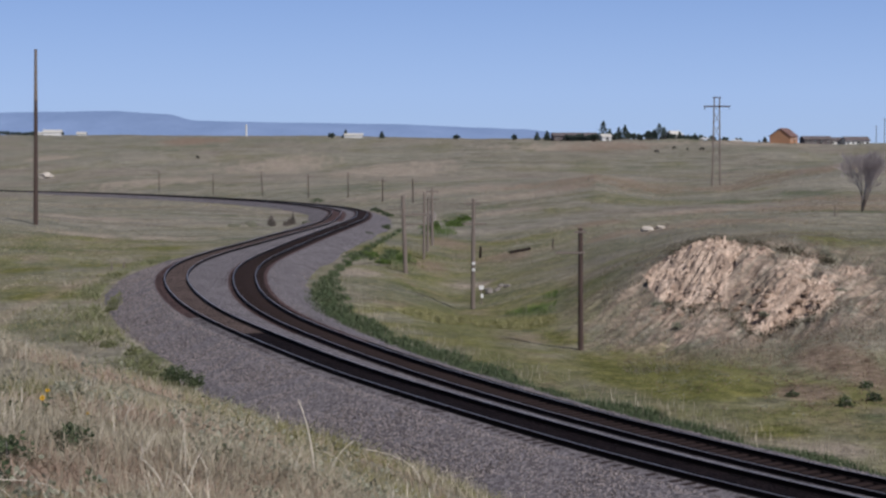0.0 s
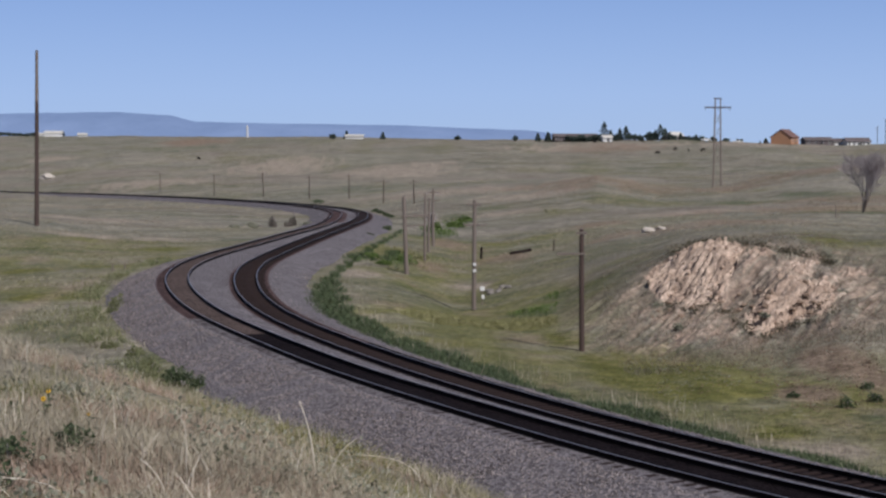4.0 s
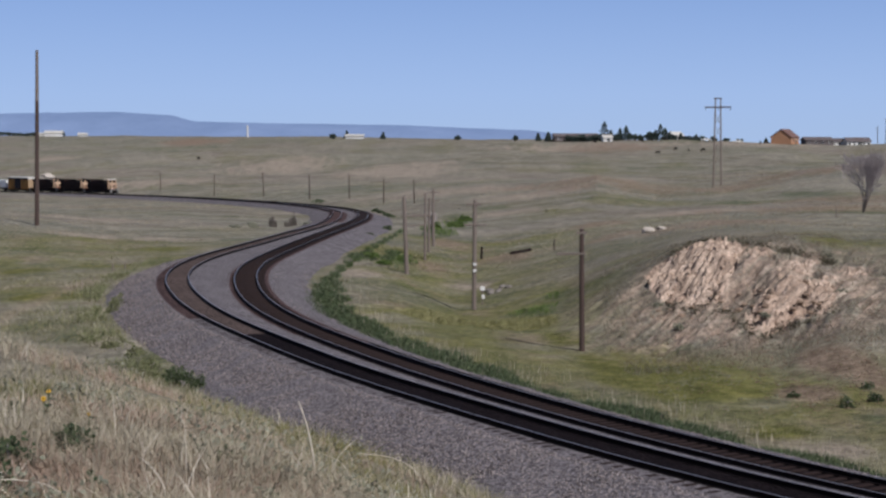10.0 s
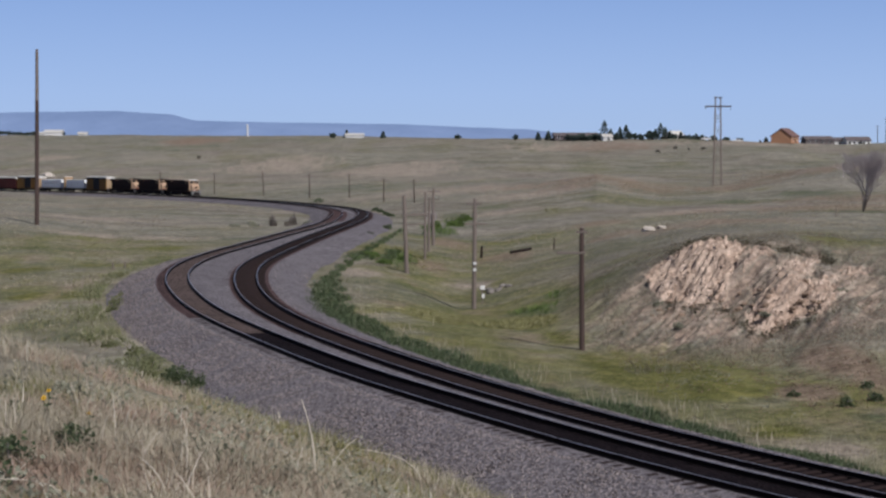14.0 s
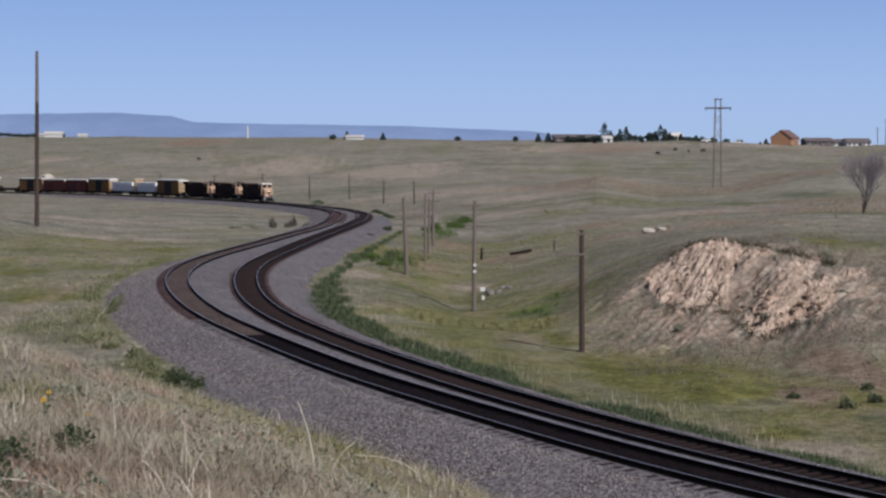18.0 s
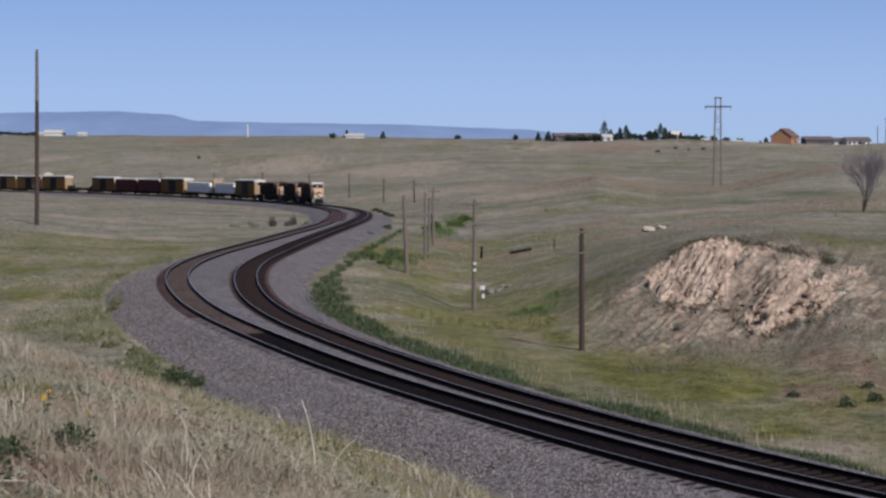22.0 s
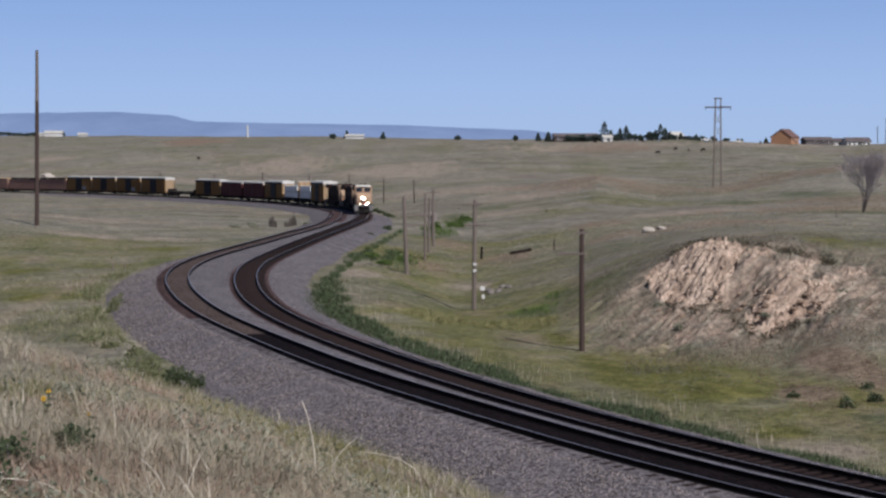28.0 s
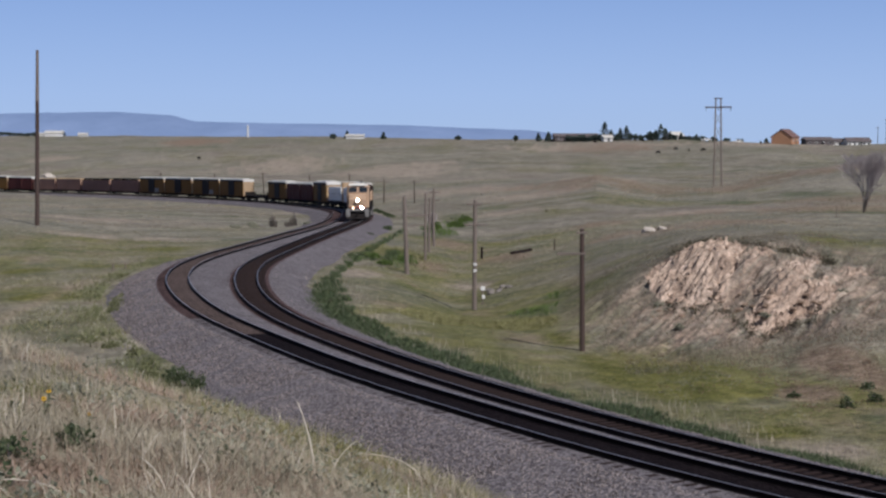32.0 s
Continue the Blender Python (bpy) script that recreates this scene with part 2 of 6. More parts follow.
M_CHALK = material("pale_chalky_rock", (0.5, 0.45, 0.4), 0.95, 0, 0.3, 0.6, 0.3)
M_PALE = island_material("bleached_stalk", (0.56, 0.5, 0.42), (0.76, 0.7, 0.61), 0.8, 0.1)
M_PETAL = material("sunflower_petals", (0.62, 0.36, 0.02), 0.6, 0, 0.2, 30, 0.0)
M_TWIG = material("bare_twigs", (0.48, 0.43, 0.43), 0.95, 0, 0.3, 2, 0.0)
M_COW = material("black_hide", (0.03, 0.024, 0.022), 0.8, 0, 0.3, 2, 0.0)
M_CONCRETE = material("pale_concrete", (0.22, 0.2, 0.185), 0.9, 0, 0.3, 1, 0.2)
M_CLOD = material("tan_earth", (0.3, 0.215, 0.16), 0.95, 0, 0.4, 3, 0.4)
M_DEAD = island_material("dead_weed_leaves", (0.17, 0.12, 0.092), (0.31, 0.225, 0.175), 0.9, 0.15)
M_TIN = material("white_sheet_metal", (0.62, 0.62, 0.62), 0.5, 0, 0.1, 0.5, 0.0)
M_STONE = island_material("ballast_stone", (0.07, 0.06, 0.062), (0.34, 0.3, 0.305), 0.9, 0.0)
M_RAIL = material("rail_steel", (0.014, 0.011, 0.012), 0.8, 0.1, 0.3, 3, 0.1, spec=0.1)
M_RAILTOP = material("rail_running_surface", (0.55, 0.53, 0.54), 0.4, 0.85, 0.1, 2, 0.0)
M_HOOD = material("dark_grimy_hood_paint", (0.04, 0.026, 0.024), 0.8, 0, 0.35, 1.2, 0.04, spec=0.08)
M_TIE = material("creosoted_tie", (0.034, 0.024, 0.024), 0.95, 0, 0.45, 4, 0.4, spec=0.05)
M_WOOD = material("weathered_pole", (0.082, 0.056, 0.05), 0.9, 0, 0.4, 2, 0.4)
M_WOODGREY = material("grey_weathered_wood", (0.2, 0.165, 0.148), 0.9, 0, 0.35, 2, 0.4)
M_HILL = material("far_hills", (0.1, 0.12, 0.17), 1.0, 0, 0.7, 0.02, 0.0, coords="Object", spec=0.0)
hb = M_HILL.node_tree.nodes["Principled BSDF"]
hb.inputs["Emission Color"].default_value, hb.inputs["Emission Strength"].default_value = (0.175, 0.262, 0.485, 1), 0.82  # a far backdrop whose bright blue haze is put in as a glow
M_YELLOW = material("armour_yellow_paint", (0.43, 0.295, 0.2), 0.5, 0, 0.2, 1.2, 0.03)
M_GREY = material("roof_grey_paint", (0.25, 0.245, 0.24), 0.5, 0, 0.25, 1.2, 0.03)
M_DARK = material("grimy_underframe", (0.025, 0.022, 0.022), 0.85, 0.0, 0.3, 2, 0.1, spec=0.08)
M_RED = material("red_stripe", (0.4, 0.05, 0.035), 0.5, 0, 0.2, 2, 0.0)
M_GLASS = material("cab_glass", (0.02, 0.024, 0.028), 0.08, 0, 0.1, 1, 0.0, spec=0.6)
M_WHITE = material("white_paint", (0.76, 0.75, 0.73), 0.5, 0, 0.15, 1.0, 0.03)
M_ROOF = material("galvanised_roof", (0.72, 0.7, 0.66), 0.45, 0.25, 0.18, 0.8, 0.05)
M_ORANGE = material("boxcar_ochre_paint", (0.25, 0.138, 0.05), 0.7, 0, 0.3, 1.0, 0.05, spec=0.08)
M_TAN = material("faded_tan_paint", (0.46, 0.33, 0.21), 0.65, 0, 0.25, 1.0, 0.05)
M_MAROON = material("boxcar_maroon_paint", (0.12, 0.04, 0.038), 0.65, 0, 0.35, 1.0, 0.05, spec=0.08)
M_RUST = material("rusty_gondola_paint", (0.34, 0.2, 0.16), 0.8, 0, 0.4, 1.0, 0.08)
M_DOOR = material("dark_boxcar_door", (0.03, 0.028, 0.034), 0.6, 0, 0.3, 1.0, 0.05, spec=0.08)
M_TANK = material("white_lumber_wrap", (0.78, 0.8, 0.82), 0.4, 0, 0.12, 0.8, 0.02)
M_LAMP = glow("lit_headlamp", (1.0, 0.93, 0.8), 60)
M_LAMPDIM = glow("dim_ditch_lamp", (1.0, 0.8, 0.6), 4)


# ---- mesh helpers ----
def put(name, bm, mat, parent=None, label="", smooth=False):
    me = bpy.data.meshes.new(name)
    bm.to_mesh(me)
    bm.free()
    for mm in (mat if isinstance(mat, (list, tuple)) else [mat]):
        me.materials.append(mm)
    if smooth:
        for poly in me.polygons:
            poly.use_smooth = True
    ob = new(name, me)
    if parent is not None:
        ob.parent = parent
    if label:
        ob["label"] = label
    return ob


def part(name, bm, mat, parent, label="", smooth=False):
    return put(name, bm, mat, parent, label, smooth)


def fill_mesh(me, verts, groups):
    """Vertices and groups of equal-sided faces from arrays."""
    me.vertices.add(len(verts))
    me.vertices.foreach_set("co", np.asarray(verts, np.float32).ravel())
    sides = np.concatenate([np.full(len(g), g.shape[1]) for g in groups])
    loops = np.concatenate([g.ravel() for g in groups])
    me.loops.add(len(loops))
    me.polygons.add(len(sides))
    me.loops.foreach_set("vertex_index", loops.astype(np.int32))
    me.polygons.foreach_set("loop_start", np.r_[0, np.cumsum(sides)[:-1]].astype(np.int32))
    me.update(calc_edges=True)


def raw(name, verts, faces, mat, parent=None, label="", smooth=False):
    me = bpy.data.meshes.new(name)
    if isinstance(verts, np.ndarray):
        fill_mesh(me, verts, faces)
    else:
        me.from_pydata([tuple(v) for v in verts], [], [tuple(q) for q in faces])
    for mm in (mat if isinstance(mat, (list, tuple)) else [mat]):
        me.materials.append(mm)
    if smooth:
        me.polygons.foreach_set("use_smooth", [True] * len(me.polygons))
    ob = new(name, me)
    if parent is not None:
        ob.parent = parent
    if label:
        ob["label"] = label
    return ob


def block(c, s, bevel=0.0, bm=None, m=None):
    """A box with centre c and size s, its edges broken by bevel."""
    b = bmesh.new()
    bmesh.ops.create_cube(b, size=1)
    for v in b.verts:
        v.co = Vector((v.co.x * s[0] + c[0], v.co.y * s[1] + c[1], v.co.z * s[2] + c[2]))
    if bevel:
        bmesh.ops.bevel(b, geom=b.edges[:], offset=bevel, segments=1, affect="EDGES")
    return merged(bm, b, m)


def merged(bm, b, m=None):
    if m is not None:
        bmesh.ops.transform(b, matrix=m, verts=b.verts)
    if bm is None:
        return b
    tmp = bpy.data.meshes.new("tmp")
    b.to_mesh(tmp)
    b.free()
    bm.from_mesh(tmp)
    bpy.data.meshes.remove(tmp)
    return bm


def rod(a, bq, r0, r1=None, n=8, bm=None):
    """A round bar from a to bq, its radius going from r0 to r1."""
    a, bq = Vector(a), Vector(bq)
    d = bq - a
    b = bmesh.new()
    bmesh.ops.create_cone(b, cap_ends=True, segments=n, radius1=r0, radius2=r0 if r1 is None else r1, depth=d.length)
    m = Matrix.Translation((a + bq) / 2) @ d.to_track_quat("Z", "Y").to_matrix().to_4x4()
    return merged(bm, b, m)


def tube(points, radii, n=6):
    """One bent, tapering bar through the points."""
    b = bmesh.new()
    rings = []
    for i, (p, r) in enumerate(zip(points, radii)):
        d = (points[min(i + 1, len(points) - 1)] - points[max(i - 1, 0)]).normalized()
        e = d.cross(Vector((0.13, 0.97, 0.21))).normalized()
        f = d.cross(e)
        rings.append([b.verts.new(p + (e * math.cos(k * math.tau / n) + f * math.sin(k * math.tau / n)) * r) for k in range(n)])
    for p, q in zip(rings, rings[1:]):
        for k in range(n):
            b.faces.new((p[k], p[(k + 1) % n], q[(k + 1) % n], q[k]))
    b.faces.new(rings[0][::-1])
    b.faces.new(rings[-1])
    bmesh.ops.recalc_face_normals(b, faces=b.faces)
    return b


def prism(outline, y0, y1, bm=None):
    """A side outline of (x, z) pairs drawn out from y0 to y1."""
    b = bmesh.new()
    rings = [[b.verts.new((x, y, z)) for x, z in outline] for y in (y0, y1)]
    n = len(outline)
    b.faces.new(rings[0])
    b.faces.new(rings[1][::-1])
    for i in range(n):
        b.faces.new((rings[0][i], rings[1][i], rings[1][(i + 1) % n], rings[0][(i + 1) % n]))
    bmesh.ops.recalc_face_normals(b, faces=b.faces)
    return merged(bm, b)


def thing(name, m=None, label="", category="", group="", kind=""):
    ob = new(name)
    if m is not None:
        ob.matrix_basis = m
    return tagged(ob, label, category, group, kind)


def ribbed(length, n, depth, thick):
    """The outline of a corrugated sheet: n ribs over its length, along x, thickness in z."""
    pts, p = [(-length / 2, 0)], length / n
    for k in range(n):
        x = -length / 2 + k * p
        pts += [(x + 0.3 * p, 0), (x + 0.38 * p, depth), (x + 0.62 * p, depth), (x + 0.7 * p, 0)]
    return pts + [(length / 2, 0), (length / 2, -thick), (-length / 2, -thick)]


def lattice(cols, rows, filled):
    """Boxes on a grid (edges along x in cols, along z in rows), welded where they touch."""
    b = bmesh.new()
    for i in range(len(cols) - 1):
        for k in range(len(rows) - 1):
            if filled(i, k):
                block(((cols[i] + cols[i + 1]) / 2, 0, (rows[k] + rows[k + 1]) / 2), (cols[i + 1] - cols[i], 0.05, rows[k + 1] - rows[k]), 0, b)
    bmesh.ops.remove_doubles(b, verts=b.verts, dist=0.0005)
    return b


rng = np.random.default_rng(7)

# ---- the two tracks in plan ----
def smooth_line(points, step=1.0, sigma=5.0):
    """An even, smoothed polyline through the plan's points, in metres."""
    p = np.array(points, float)
    q = np.vstack([2 * p[0] - p[1], p, 2 * p[-1] - p[-2]])
    out = []
    for i in range(1, len(q) - 2):
        a, b, c, d = q[i - 1:i + 3]
        n = max(4, int(np.linalg.norm(c - b) / 0.5))
        u = (np.arange(n) / n)[:, None]
        out.append(0.5 * (2 * b + (c - a) * u + (2 * a - 5 * b + 4 * c - d) * u ** 2 + (3 * b - a - 3 * c + d) * u ** 3))
    out.append(p[-1:])
    pts = np.vstack(out)
    for rnd in range(2):
        arc = np.r_[0, np.cumsum(np.linalg.norm(np.diff(pts, axis=0), axis=1))]
        even = np.arange(0, arc[-1], step)
        pts = np.stack([np.interp(even, arc, pts[:, k]) for k in range(3)], 1)
        if rnd == 0:
            half = int(3 * sigma / step)
            w = np.exp(-0.5 * (np.arange(-half, half + 1) * step / sigma) ** 2)
            head, tail = pts[0] + (pts[0] - pts[1]) * np.arange(half, 0, -1)[:, None], pts[-1] + (pts[-1] - pts[-2]) * np.arange(1, half + 1)[:, None]
            full = np.vstack([head, pts, tail])
            pts = np.stack([np.convolve(full[:, k], w / w.sum(), "valid") for k in range(3)], 1)
    return pts


TRACK_1 = smooth_line([(84.6, -34.7, 1.21), (35.4, 7.4, 1.21), (10.6, 38.8, 1.21), (9.4, 40.5, 1.21), (5.2, 46.8, 1.19), (1.2, 54.5, 1.18), (-1.8, 60.3, 1.16),
    (-4.2, 65.2, 1.15), (-7.1, 72.6, 1.14), (-11.0, 82.6, 1.11), (-13.5, 90.1, 1.10), (-15.6, 98.2, 1.08), (-17.3, 105.6, 1.06), (-18.4, 112.2, 1.05),
    (-19.2, 119.0, 1.04), (-19.4, 129.3, 1.04), (-18.6, 139.9, 1.03), (-17.4, 150.6, 1.02), (-16.1, 164.6, 1.01), (-14.9, 181.2, 0.82), (-14.3, 202.5, 0.51),
    (-16.3, 248.3, -0.67), (-19.1, 288.8, -1.73), (-23.3, 314.3, -2.13), (-31.3, 350.3, -2.85), (-42.6, 392.5, -3.74), (-61.9, 437.3, -4.41), (-82.8, 472.8, -4.80),
    (-106.9, 511.5, -5.36), (-133.4, 549.1, -5.92), (-162.2, 585.5, -6.51), (-285.7, 737.6, -7.69), (-507.9, 1011.5, -8.34)])
TRACK_2 = smooth_line([(85.9, -29.9, 0.80), (36.7, 12.2, 0.80), (11.9, 43.6, 0.80), (10.6, 45.6, 0.79), (5.9, 53.3, 0.78), (1.4, 62.4, 0.76), (-2.0, 70.1, 0.74),
    (-5.0, 77.7, 0.72), (-8.6, 87.9, 0.70), (-10.7, 95.6, 0.69), (-12.2, 101.9, 0.81), (-13.4, 109.6, 1.04), (-14.3, 119.0, 1.04), (-14.5, 127.4, 1.04),
    (-13.9, 141.4, 1.03), (-12.9, 160.0, 1.01), (-11.7, 184.5, 0.79), (-11.1, 209.5, 0.40), (-12.3, 248.5, -0.70), (-14.7, 289.2, -1.75), (-18.9, 315.1, -2.14),
    (-27.1, 351.0, -2.86), (-38.5, 393.6, -3.75), (-58.2, 438.9, -4.42), (-79.3, 474.8, -4.82), (-103.5, 513.8, -5.38), (-130.0, 551.5, -5.94), (-159.0, 588.1, -6.53),
    (-282.4, 740.2, -7.71), (-504.7, 1014.0, -8.36)])


def value_noise(x, y, seed=0):
    """Smooth noise in -1..1 on a unit lattice."""
    xi, yi = np.floor(x).astype(np.int64), np.floor(y).astype(np.int64)
    fx, fy = x - xi, y - yi
    fx, fy = fx * fx * (3 - 2 * fx), fy * fy * (3 - 2 * fy)

    def h(a, b):
        k = (a * 374761393 + b * 668265263 + seed * 974634777) & 0x7FFFFFFF
        k = ((k ^ (k >> 13)) * 1274126177) & 0x7FFFFFFF
        return ((k ^ (k >> 16)) & 0xFFFF) / 32767.5 - 1
    return (h(xi, yi) * (1 - fx) + h(xi + 1, yi) * fx) * (1 - fy) + (h(xi, yi + 1) * (1 - fx) + h(xi + 1, yi + 1) * fx) * fy


def fractal(x, y, scale, octaves=4, seed=0):
    out, amp = 0, 1.0
    for o in range(octaves):
        out = out + amp * value_noise(x / scale * 2 ** o, y / scale * 2 ** o, seed + o)
        amp *= 0.5
    return out


# ---- the lie of the land: heights along rays from the viewpoint (tangent of the bearing: distance, height) ----
LAND = {
    -0.270: [(60, 0.2), (90, 0.1), (120, 0.0), (140, 0.4), (175, 1.4), (240, 0.4), (350, -2.2), (480, -5.0), (590, -7.4), (660, -5.4), (800, 0.6), (1000, 9.6), (1300, 17.2), (2200, 12), (4400, 34)],
    -0.200: [(60, -0.2), (100, 0.0), (116, 0.1), (150, 0.2), (200, 0.0), (300, -1.8), (400, -3.8), (525, -6.2), (610, -4.0), (800, 2.6), (1000, 11.0), (1200, 16.4), (2200, 12), (4400, 33)],
    -0.132: [(60, -0.3), (116, -0.2), (150, -0.2), (200, -0.3), (300, -2.0), (400, -4.0), (450, -5.0), (520, -4.2), (650, -0.6), (850, 6.6), (1050, 14.6), (2200, 12), (4400, 32)],
    -0.063: [(50, -0.4), (90, -0.7), (116, -0.7), (150, -1.3), (220, -1.4), (300, -2.9), (370, -4.0), (450, -3.2), (600, -0.3), (800, 6.4), (950, 13.6), (2200, 12), (4400, 32)],
    0.006: [(50, -0.4), (75, -1.0), (116, -2.0), (180, -1.5), (300, -2.2), (400, -1.4), (550, 1.3), (700, 6.2), (900, 12.9), (2200, 11), (4400, 24)],
    0.074: [(45, -0.3), (70, -0.9), (87, -1.1), (105, -0.3), (120, 0.2), (150, 0.0), (220, -0.2), (350, -0.3), (500, 1.4), (700, 5.4), (900, 12.6), (2200, 9), (4400, 15)],
    0.108: [(45, -0.3), (65, -0.6), (85, -1.0), (94, -0.2), (101, 1.2), (112, 1.8), (140, 1.4), (220, 0.2), (350, 0.0), (500, 1.4), (700, 5.2), (880, 11.8), (2200, 9), (4400, 15)],
    0.125: [(45, -0.3), (65, -0.5), (85, -0.9), (94, 0.0), (98.3, 0.6), (101.6, 2.2), (112, 2.3), (140, 1.5), (220, 0.3), (350, 0.0), (500, 1.4), (700, 5.2), (880, 11.6), (2200, 9), (4400, 15)],
    0.141: [(45, -0.3), (65, -0.3), (82, -0.8), (93, 0.0), (96.8, 0.6), (100, 2.8), (103, 3.2), (135, 2.3), (210, 0.7), (320, 0.1), (430, 0.6), (600, 3.2), (700, 5.2), (860, 11.2), (2200, 9), (4400, 15)],
    0.161: [(45, -0.3), (65, 0.0), (80, -0.5), (90, 0.1), (94.4, 0.6), (98.2, 3.5), (101.5, 4.15), (130, 2.9), (200, 1.1), (300, 0.2), (390, 0.2), (500, 1.4), (700, 5.2), (850, 10.8), (2200, 9), (4400, 15)],
    0.184: [(45, -0.25), (60, 0.0), (76, -0.45), (88, 0.0), (92.4, 0.5), (95.6, 3.2), (99, 3.9), (118, 3.5), (180, 1.8), (250, 0.6), (350, 0.4), (450, 1.1), (600, 3.3), (840, 10.5), (2200, 9), (4400, 15)],
    0.205: [(45, -0.2), (55, 0.1), (70, -0.4), (82, -0.3), (87.4, 0.0), (91.6, 2.6), (98, 3.7), (107, 4.0), (150, 2.8), (200, 1.4), (300, 0.5), (420, 1.0), (600, 3.4), (830, 10.2), (2200, 9), (4400, 15)],
    0.250: [(40, -0.2), (55, 0.2), (70, 0.1), (86, 1.3), (100, 3.2), (112, 3.8), (150, 2.6), (200, 1.6), (300, 0.8), (400, 1.3), (600, 3.8), (830, 10.4), (2200, 9), (4400, 15)],
}
BEARINGS = np.array(sorted(LAND))
T1_XY, T2_XY = TRACK_1[::2, :2], TRACK_2[::2, :2]
FORMATION = np.vstack([TRACK_1[::2], TRACK_2[::2]])


def land(x, y):
    """The height of the ground at arrays x, y."""
    x, y = np.asarray(x, float), np.asarray(y, float)
    az = np.arctan2(x, y)
    r = np.hypot(x, y)
    u = np.tan(np.clip(az, -0.2638, 0.245))
    d = np.maximum(r * np.cos(np.clip(az, -0.2638, 0.245)), 1)
    cols = []
    for b in BEARINGS:
        q = np.array(LAND[b])
        ld, xs = np.log(d), np.log(q[:, 0])
        z = sum(w * np.interp(ld + o, xs, q[:, 1]) for o, w in ((-0.018, 0.25), (0, 0.5), (0.018, 0.25)))
        cols.append(z)
    flat = np.stack(cols).reshape(len(BEARINGS), -1)
    idx = np.arange(x.size)
    z = np.zeros(x.size)
    for o in (-0.006, 0.0, 0.006):
        uu = np.clip(u.ravel() + o, BEARINGS[0], BEARINGS[-1])
        k = np.clip(np.searchsorted(BEARINGS, uu) - 1, 0, len(BEARINGS) - 2)
        f = (uu - BEARINGS[k]) / (BEARINGS[k + 1] - BEARINGS[k])
        z = z + (flat[k, idx] * (1 - f) + flat[k + 1, idx] * f) / 3
    z = z.reshape(x.shape)
    z = z + 1.2 * fractal(x, y, 170, 3, 97) * np.clip((d - 430) / 200, 0, 1) * np.clip((1400 - d) / 500, 0.2, 1)
    start = 440 + 220 * np.clip(-u * 6, 0, 1)  # swales and mounds of the upper pasture
    z = z + 2.6 * fractal(x, y, 110, 3, 99) * np.clip((d - start) / 120, 0, 1) * np.clip((960 - d) / 160, 0, 1)
    z = z + fractal(x, y, 60, 4, 3) * np.clip(d / 900, 0.08, 0.9) + fractal(x, y, 7, 3, 11) * np.clip(d / 900, 0.07, 0.2)
    rise = np.interp(u, (0.05, 0.072, 0.093, 0.117, 0.13, 0.146, 0.177, 0.201, 0.217, 0.243), (0, 0.9, 2.4, 0.4, -0.6, -0.6, 0.1, 1.9, 3.2, 4.4))
    z = z + rise * np.exp(-((d - 388) / np.where(d < 388, 85, 50)) ** 2)  # a knoll and a spur cross the pasture
    z = z - np.interp(u, (0.17, 0.2, 0.25), (0, 1.2, 3.2)) * np.clip((d - 600) / 150, 0, 1)  # the ridge falls off behind the homestead
    # the line's own bed
    posts = FORMATION[::3]
    flat_x, flat_y = x.ravel(), y.ravel()
    near, bed = np.full(flat_x.shape, 1e9), np.zeros(flat_x.shape)
    close = np.where((flat_x > -620) & (flat_x < 130) & (flat_y < 1150))[0]
    for i in range(0, len(close), 2000):
        c = close[i:i + 2000]
        dd = np.hypot(flat_x[c, None] - posts[None, :, 0], flat_y[c, None] - posts[None, :, 1])
        j = dd.argmin(1)
        near[c], bed[c] = dd[np.arange(len(c)), j], posts[j, 2]
    near, bed = near.reshape(x.shape), bed.reshape(x.shape)
    w = np.clip((near - 5.0) / 14.0, 0, 1)
    w = w * w * (3 - 2 * w)
    z = (bed - 1.0) * (1 - w) + z * w
    # the bank on which the camera stands, which breaks off towards the line
    dl = (x + 1.6) * 0.86 + (y - 12.0) * 0.51 + 0.5 * value_noise(x / 3.0, y / 3.0, 5)
    bank = 7.93 - 0.42 * (np.sqrt(dl * dl + 1.5) + dl) / 2 + 0.06 * fractal(x, y, 1.5, 3, 21)
    s = np.clip((bank - z) / 3 + 0.5, 0, 1)
    return z * (1 - s) + bank * s + 0.0, near, dl, s


def ground_z(x, y):
    return float(land(np.array([x]), np.array([y]))[0][0])


def bank_foot(u):
    """The distance of the cut bank's broken face along a bearing."""
    return 96.4 + 90 * np.clip(0.158 - u, 0, 0.05) - 160 * np.clip(u - 0.17, 0, 0.04)


# patches of growth in the plan: centre, half width across and along the view
LUSH = ((9.2, 78, 4.2, 10), (10.6, 68, 3.4, 5), (6.8, 91.4, 1.9, 3.7), (-4.6, 150, 2.8, 13), (-7.1, 159.6, 1.5, 7.9), (33.6, 281.9, 10.7, 16.6), (19.8, 254.5, 5.3, 10.9), (4.7, 99.2, 2.7, 3.4), (-32.5, 129.7, 3.6, 2.9), (-28, 134, 3.2, 2.5), (12.4, 57.6, 1.8, 1.6), (25.4, 107.3, 3.3, 6.3), (25.3, 118.8, 3.7, 4.5), (-27.8, 156.7, 4.3, 4.2), (-25.6, 106.7, 3.3, 3.6), (-0.8, 102, 2.5, 4), (-24.2, 144.6, 3, 2.9))
